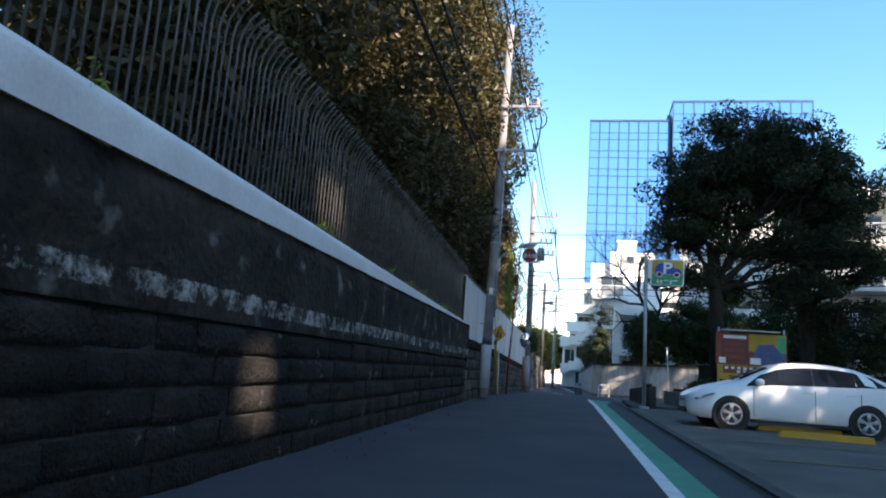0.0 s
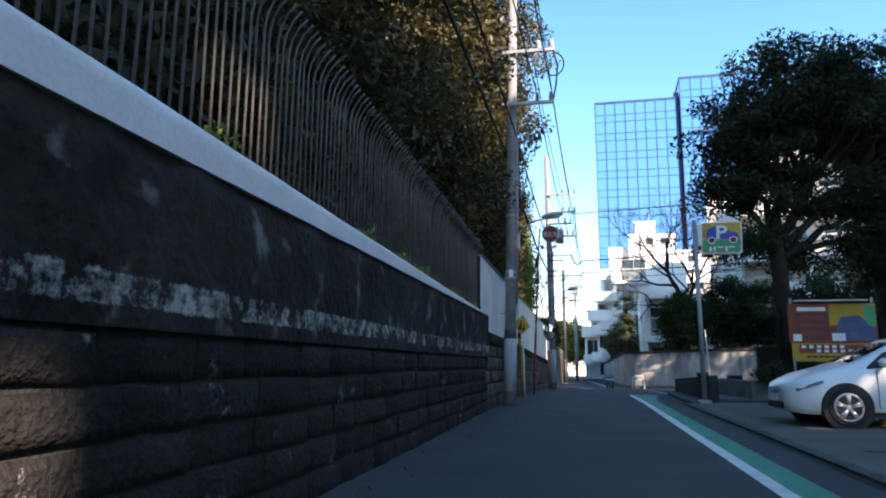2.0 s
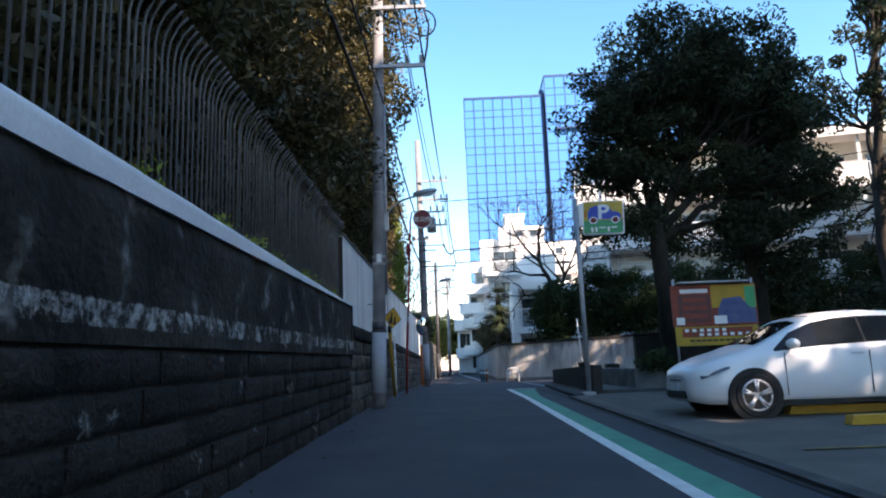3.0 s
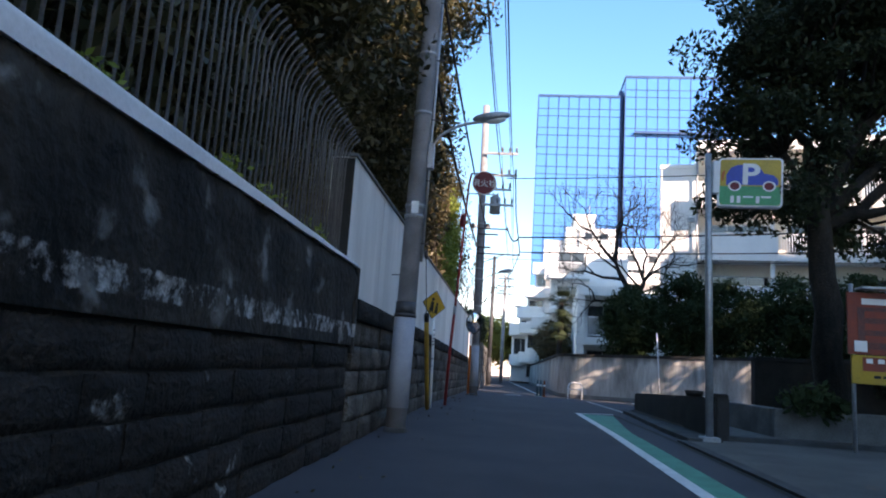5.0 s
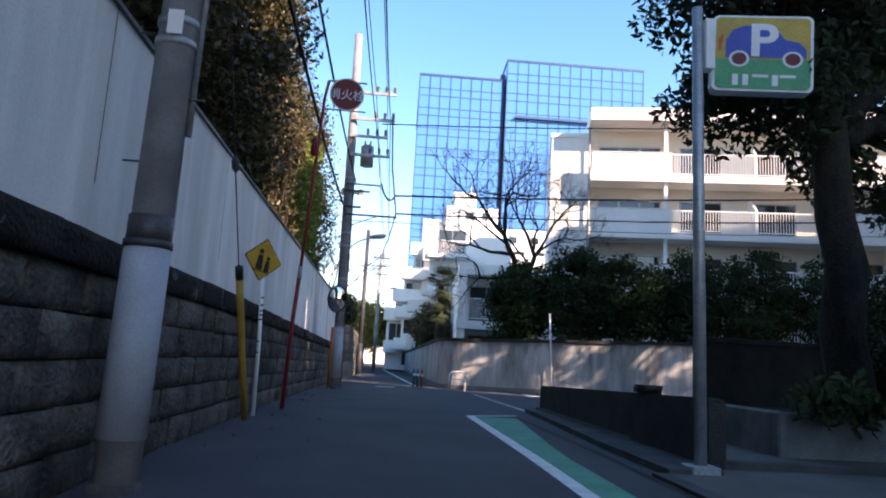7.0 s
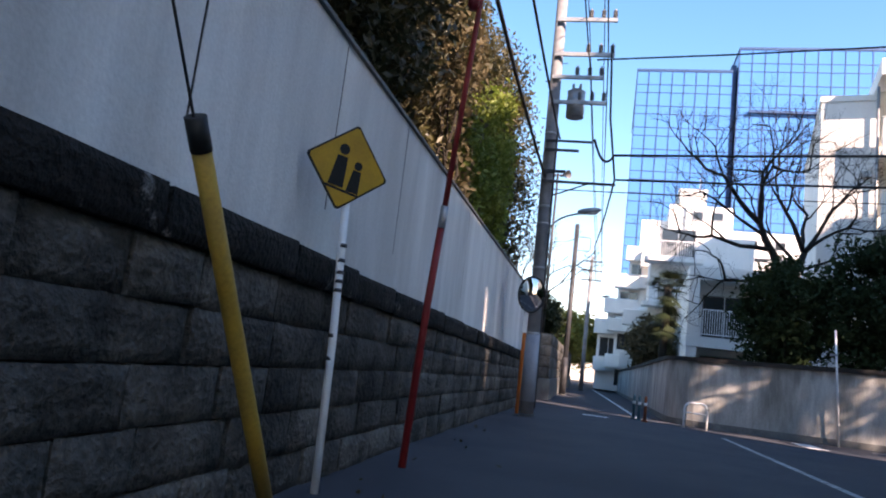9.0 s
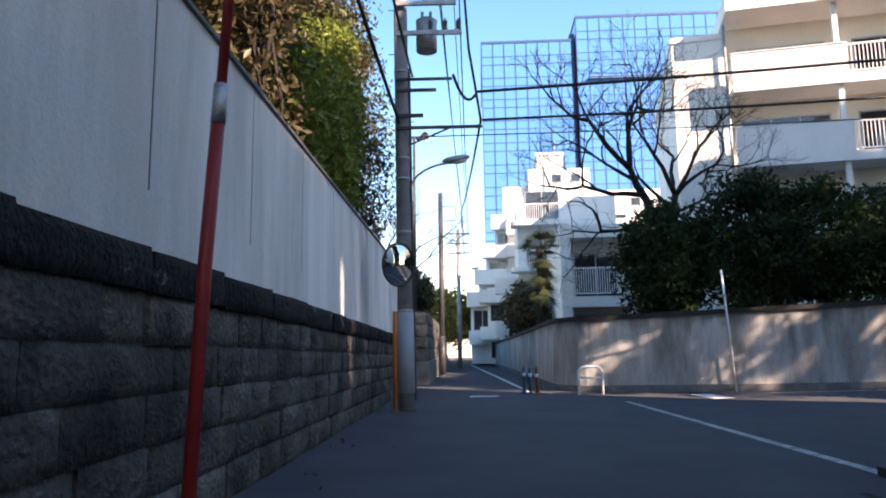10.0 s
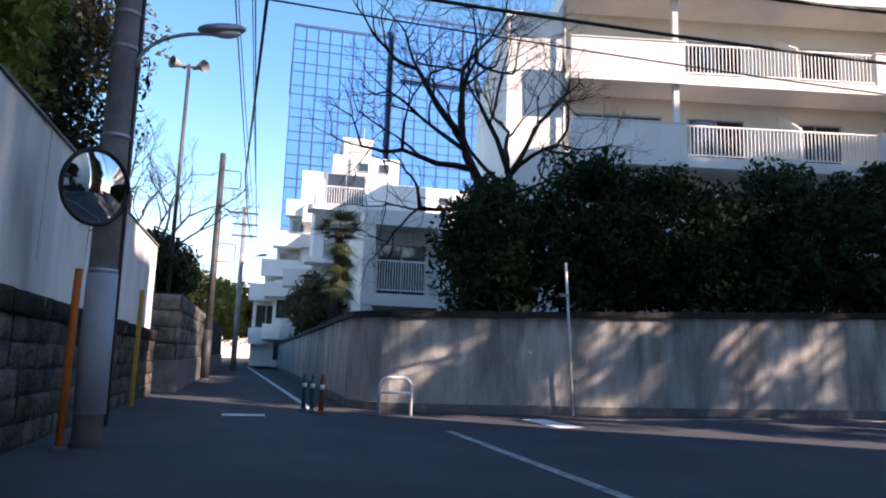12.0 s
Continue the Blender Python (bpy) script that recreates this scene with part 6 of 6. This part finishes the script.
b1 = BM()
loops = []
for s in STA:
    half = section(s)
    full = [b1.verts.new(p) for p in half] + [b1.verts.new((p[0], -p[1], p[2])) for p in half[-2:0:-1]]
    loops.append(full)
for a, b in zip(loops, loops[1:]):
    for q in range(len(a)):
        f = b1.faces.new((a[q], a[(q + 1) % len(a)], b[(q + 1) % len(a)], b[q]))
        f.smooth = True
b1.faces.new(loops[0])
b1.faces.new(loops[-1][::-1])
bmesh.ops.recalc_face_normals(b1, faces=b1.faces[:])
body = part("body", b1, M_CARPAINT, car, "glossy white bodywork")


def lerp_sta(x):
    for a, b in zip(STA, STA[1:]):
        if a[0] <= x <= b[0]:
            t = (x - a[0]) / (b[0] - a[0])
            return tuple(p + (q - p) * t for p, q in zip(a, b))
    return STA[-1]


def side_point(x, h, s):
    """A point on the car's side at x; h from 0 at the belt line to 1 under the roof."""
    sec = section(lerp_sta(x))
    a, b = Vector(sec[5]), Vector(sec[6])
    p = a.lerp(b, h)
    return Vector((p.x, s * (p.y + 0.006), p.z))


for s in (-1, 1):
    for nm, xs_, lo, hi in (("side_window", (1.3, 1.6, 1.95, 2.3, 2.6), 0.05, 0.93), ("side_window", (2.63, 2.9, 3.1, 3.43), 0.05, 0.93), ("quarter_window", (3.45, 3.62, 3.8, 4.05), 0.07, 0.9)):
        b1 = BM()
        rows = []
        for x in xs_:
            top = hi
            if x < 1.5:
                top = 0.25
            if x > 3.9:
                top = 0.16
            rows.append((b1.verts.new(side_point(x, lo, s)), b1.verts.new(side_point(x, top, s))))
        for p, q in zip(rows, rows[1:]):
            b1.faces.new((p[0], q[0], q[1], p[1]) if s > 0 else (p[1], q[1], q[0], p[0]))
        part(nm, b1, M_CARGLASS, car, "dark tinted glass")
    b1 = BM()
    rows = [(b1.verts.new(side_point(x, 0.05, s) + Vector((0, -0.002 * s, 0))), b1.verts.new(side_point(x, 0.93, s) + Vector((0, -0.002 * s, 0)))) for x in (2.58, 2.65, 3.41, 3.47)]
    for p, q in ((rows[0], rows[1]), (rows[2], rows[3])):
        b1.faces.new((p[0], q[0], q[1], p[1]) if s > 0 else (p[1], q[1], q[0], p[0]))
    part("pillar_trim", b1, M_BLACK, car)
    b1 = BM()
    bmesh.ops.create_uvsphere(b1, u_segments=12, v_segments=8, radius=1)
    for v in b1.verts:
        v.co = Vector((v.co.x * 0.09 + 1.52, s * (0.93 + v.co.y * 0.11), 1.0 + v.co.z * 0.075))
    part("wing_mirror", b1, M_CARPAINT, car, smooth=True)
    b1 = BM()
    rows = [(0.3, 0.60, 0.57, 0.70), (0.48, 0.70, 0.62, 0.80), (0.66, 0.765, 0.72, 0.84)]
    vs = []
    for x, zlo, y_, zhi in rows:
        sec = section(lerp_sta(x))
        a, b = Vector(sec[4]), Vector(sec[7])
        p, q = a.lerp(b, -0.1), a.lerp(b, 0.6)
        vs.append((b1.verts.new((p.x - 0.012, s * (p.y + 0.012), p.z)), b1.verts.new((q.x - 0.012, s * (q.y + 0.006), q.z + 0.012))))
    for p, q in zip(vs, vs[1:]):
        b1.faces.new((p[0], q[0], q[1], p[1]) if s > 0 else (p[1], q[1], q[0], p[0]))
    part("headlight", b1, M_LAMP, car, "clear glass headlight")
    for x in (2.45, 3.3):
        part("door_handle", box(BM(), x - 0.09, x + 0.09, s * 0.868 - 0.012, s * 0.868 + 0.012, 0.84, 0.865, 0.005), M_CARPAINT, car)
    for x in (1.42, 2.62, 3.5):
        part("door_gap", box(BM(), x - 0.004, x + 0.004, s * 0.862 - 0.008, s * 0.862 + 0.008, 0.3, 0.88), M_BLACK, car)
    part("sill_trim", box(BM(), 1.35, 3.3, s * 0.835 - 0.02, s * 0.835 + 0.02, 0.17, 0.235, 0.006), M_BLACK, car)
b1 = BM()
rows = []
for x in (1.14, 1.4, 1.7, 2.02):
    sec = section(lerp_sta(x))
    rows.append([b1.verts.new((p[0] - 0.004, sgn * p[1] * 0.93, p[2] + 0.007)) for p, sgn in ((sec[7], 1), (sec[8], 1), (sec[9], 1), (sec[8], -1), (sec[7], -1))])
for p, q in zip(rows, rows[1:]):
    for k in range(4):
        b1.faces.new((p[k], q[k], q[k + 1], p[k + 1]))
bmesh.ops.recalc_face_normals(b1, faces=b1.faces[:])
part("windscreen", b1, M_CARGLASS, car, "dark windscreen")
b1 = BM()
rows = []
for x in (3.4, 3.7, 4.0):
    sec = section(lerp_sta(x))
    rows.append([b1.verts.new((p[0] + 0.003, sgn * p[1] * 0.92, p[2] + 0.007)) for p, sgn in ((sec[7], 1), (sec[8], 1), (sec[9], 1), (sec[8], -1), (sec[7], -1))])
for p, q in zip(rows, rows[1:]):
    for k in range(4):
        b1.faces.new((p[k], q[k], q[k + 1], p[k + 1]))
part("rear_window", b1, M_CARGLASS, car)
part("grille", box(BM(), 0.152, 0.2, -0.24, 0.24, 0.515, 0.545, 0.01), M_BLACK, car)
part("lower_intake", box(BM(), 0.142, 0.3, -0.4, 0.4, 0.27, 0.385, 0.02), M_BLACK, car)
part("number_plate", box(BM(), 0.13, 0.152, -0.165, 0.165, 0.38, 0.49), M_WHITE, car, "plain white plate")
part("emblem", box(BM(), 0.146, 0.18, -0.05, 0.05, 0.57, 0.61, 0.008), M_RIM, car)
for x in (0.97, 3.62):
    for s in (-1, 1):
        b1 = BM()
        cyl(b1, (x, s * 0.70, 0.315), (x, s * 0.872, 0.315), 0.375, None, 28)
        part("wheel_arch", b1, M_BLACK, car)
        b1 = BM()
        cyl(b1, (x, s * 0.68, 0.315), (x, s * 0.862, 0.315), 0.315, None, 32)
        cyl(b1, (x, s * 0.862, 0.315), (x, s * 0.886, 0.315), 0.315, 0.275, 32)
        wheel = part("tyre", b1, M_TYRE, car, "black tyre")
        b1 = BM()
        cyl(b1, (x, s * 0.80, 0.315), (x, s * 0.888, 0.315), 0.055, None, 14)
        for q in range(5):
            a = 2 * math.pi * q / 5 + 0.3
            for d in (-0.12, 0.12):
                tube(b1, [(x + 0.04 * math.cos(a), s * 0.887, 0.315 + 0.04 * math.sin(a)), (x + 0.205 * math.cos(a + d), s * 0.885, 0.315 + 0.205 * math.sin(a + d))], 0.022, 6)
        tube(b1, [(x + 0.205 * math.cos(a), s * 0.884, 0.315 + 0.205 * math.sin(a)) for a in np.linspace(0, 2 * math.pi, 25)], 0.018, 6)
        part("rim", b1, M_RIM, wheel, "silver five-spoke rim")
        part("rim_well", cyl(BM(), (x, s * 0.85, 0.315), (x, s * 0.8875, 0.315), 0.19, None, 24), M_BLACK, wheel)

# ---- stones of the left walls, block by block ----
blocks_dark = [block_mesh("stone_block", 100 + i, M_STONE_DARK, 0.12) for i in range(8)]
blocks_pale = [block_mesh("stone_block", 200 + i, M_STONE, 0.13) for i in range(8)]
blocks_far = [block_mesh("stone_block", 300 + i, M_STONE_PALE, 0.13) for i in range(6)]
r = np.random.default_rng(3)
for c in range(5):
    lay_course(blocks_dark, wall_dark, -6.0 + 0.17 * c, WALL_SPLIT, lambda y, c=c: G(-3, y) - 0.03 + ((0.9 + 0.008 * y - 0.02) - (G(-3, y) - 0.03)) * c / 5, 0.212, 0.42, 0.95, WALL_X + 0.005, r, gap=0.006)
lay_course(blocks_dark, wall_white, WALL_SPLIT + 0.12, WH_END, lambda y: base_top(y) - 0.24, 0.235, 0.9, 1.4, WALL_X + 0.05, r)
for c in range(5):
    lay_course(blocks_pale, wall_white, WALL_SPLIT + 0.02 + 0.2 * (c % 2), WH_END, lambda y, c=c: G(-3, y) - 0.03 + (base_top(y) - 0.24 - G(-3, y) + 0.03) * c / 5, 0.275, 0.42, 0.85, WALL_X + 0.01, r)
for c in range(4):
    x = -4.2
    while x < -2.6:
        w = min(r.uniform(0.3, 0.6), -2.56 - x)
        ob = new("stone_block", blocks_far[int(r.integers(6))])
        ob.parent = wall_far
        ob.matrix_basis = Matrix.LocRotScale((x + w / 2, FAR_Y + 0.1, 0.62 + 0.4 * c + 0.2), Euler((0, 0, -math.pi / 2)), (0.2, w - 0.015, 0.385))
        x += w
for c in range(4):
    lay_course(blocks_far, wall_far, FAR_Y + 0.24, 62.0, lambda y, c=c: 0.62 + 0.4 * c, 0.4, 0.4, 0.8, -2.55, r)
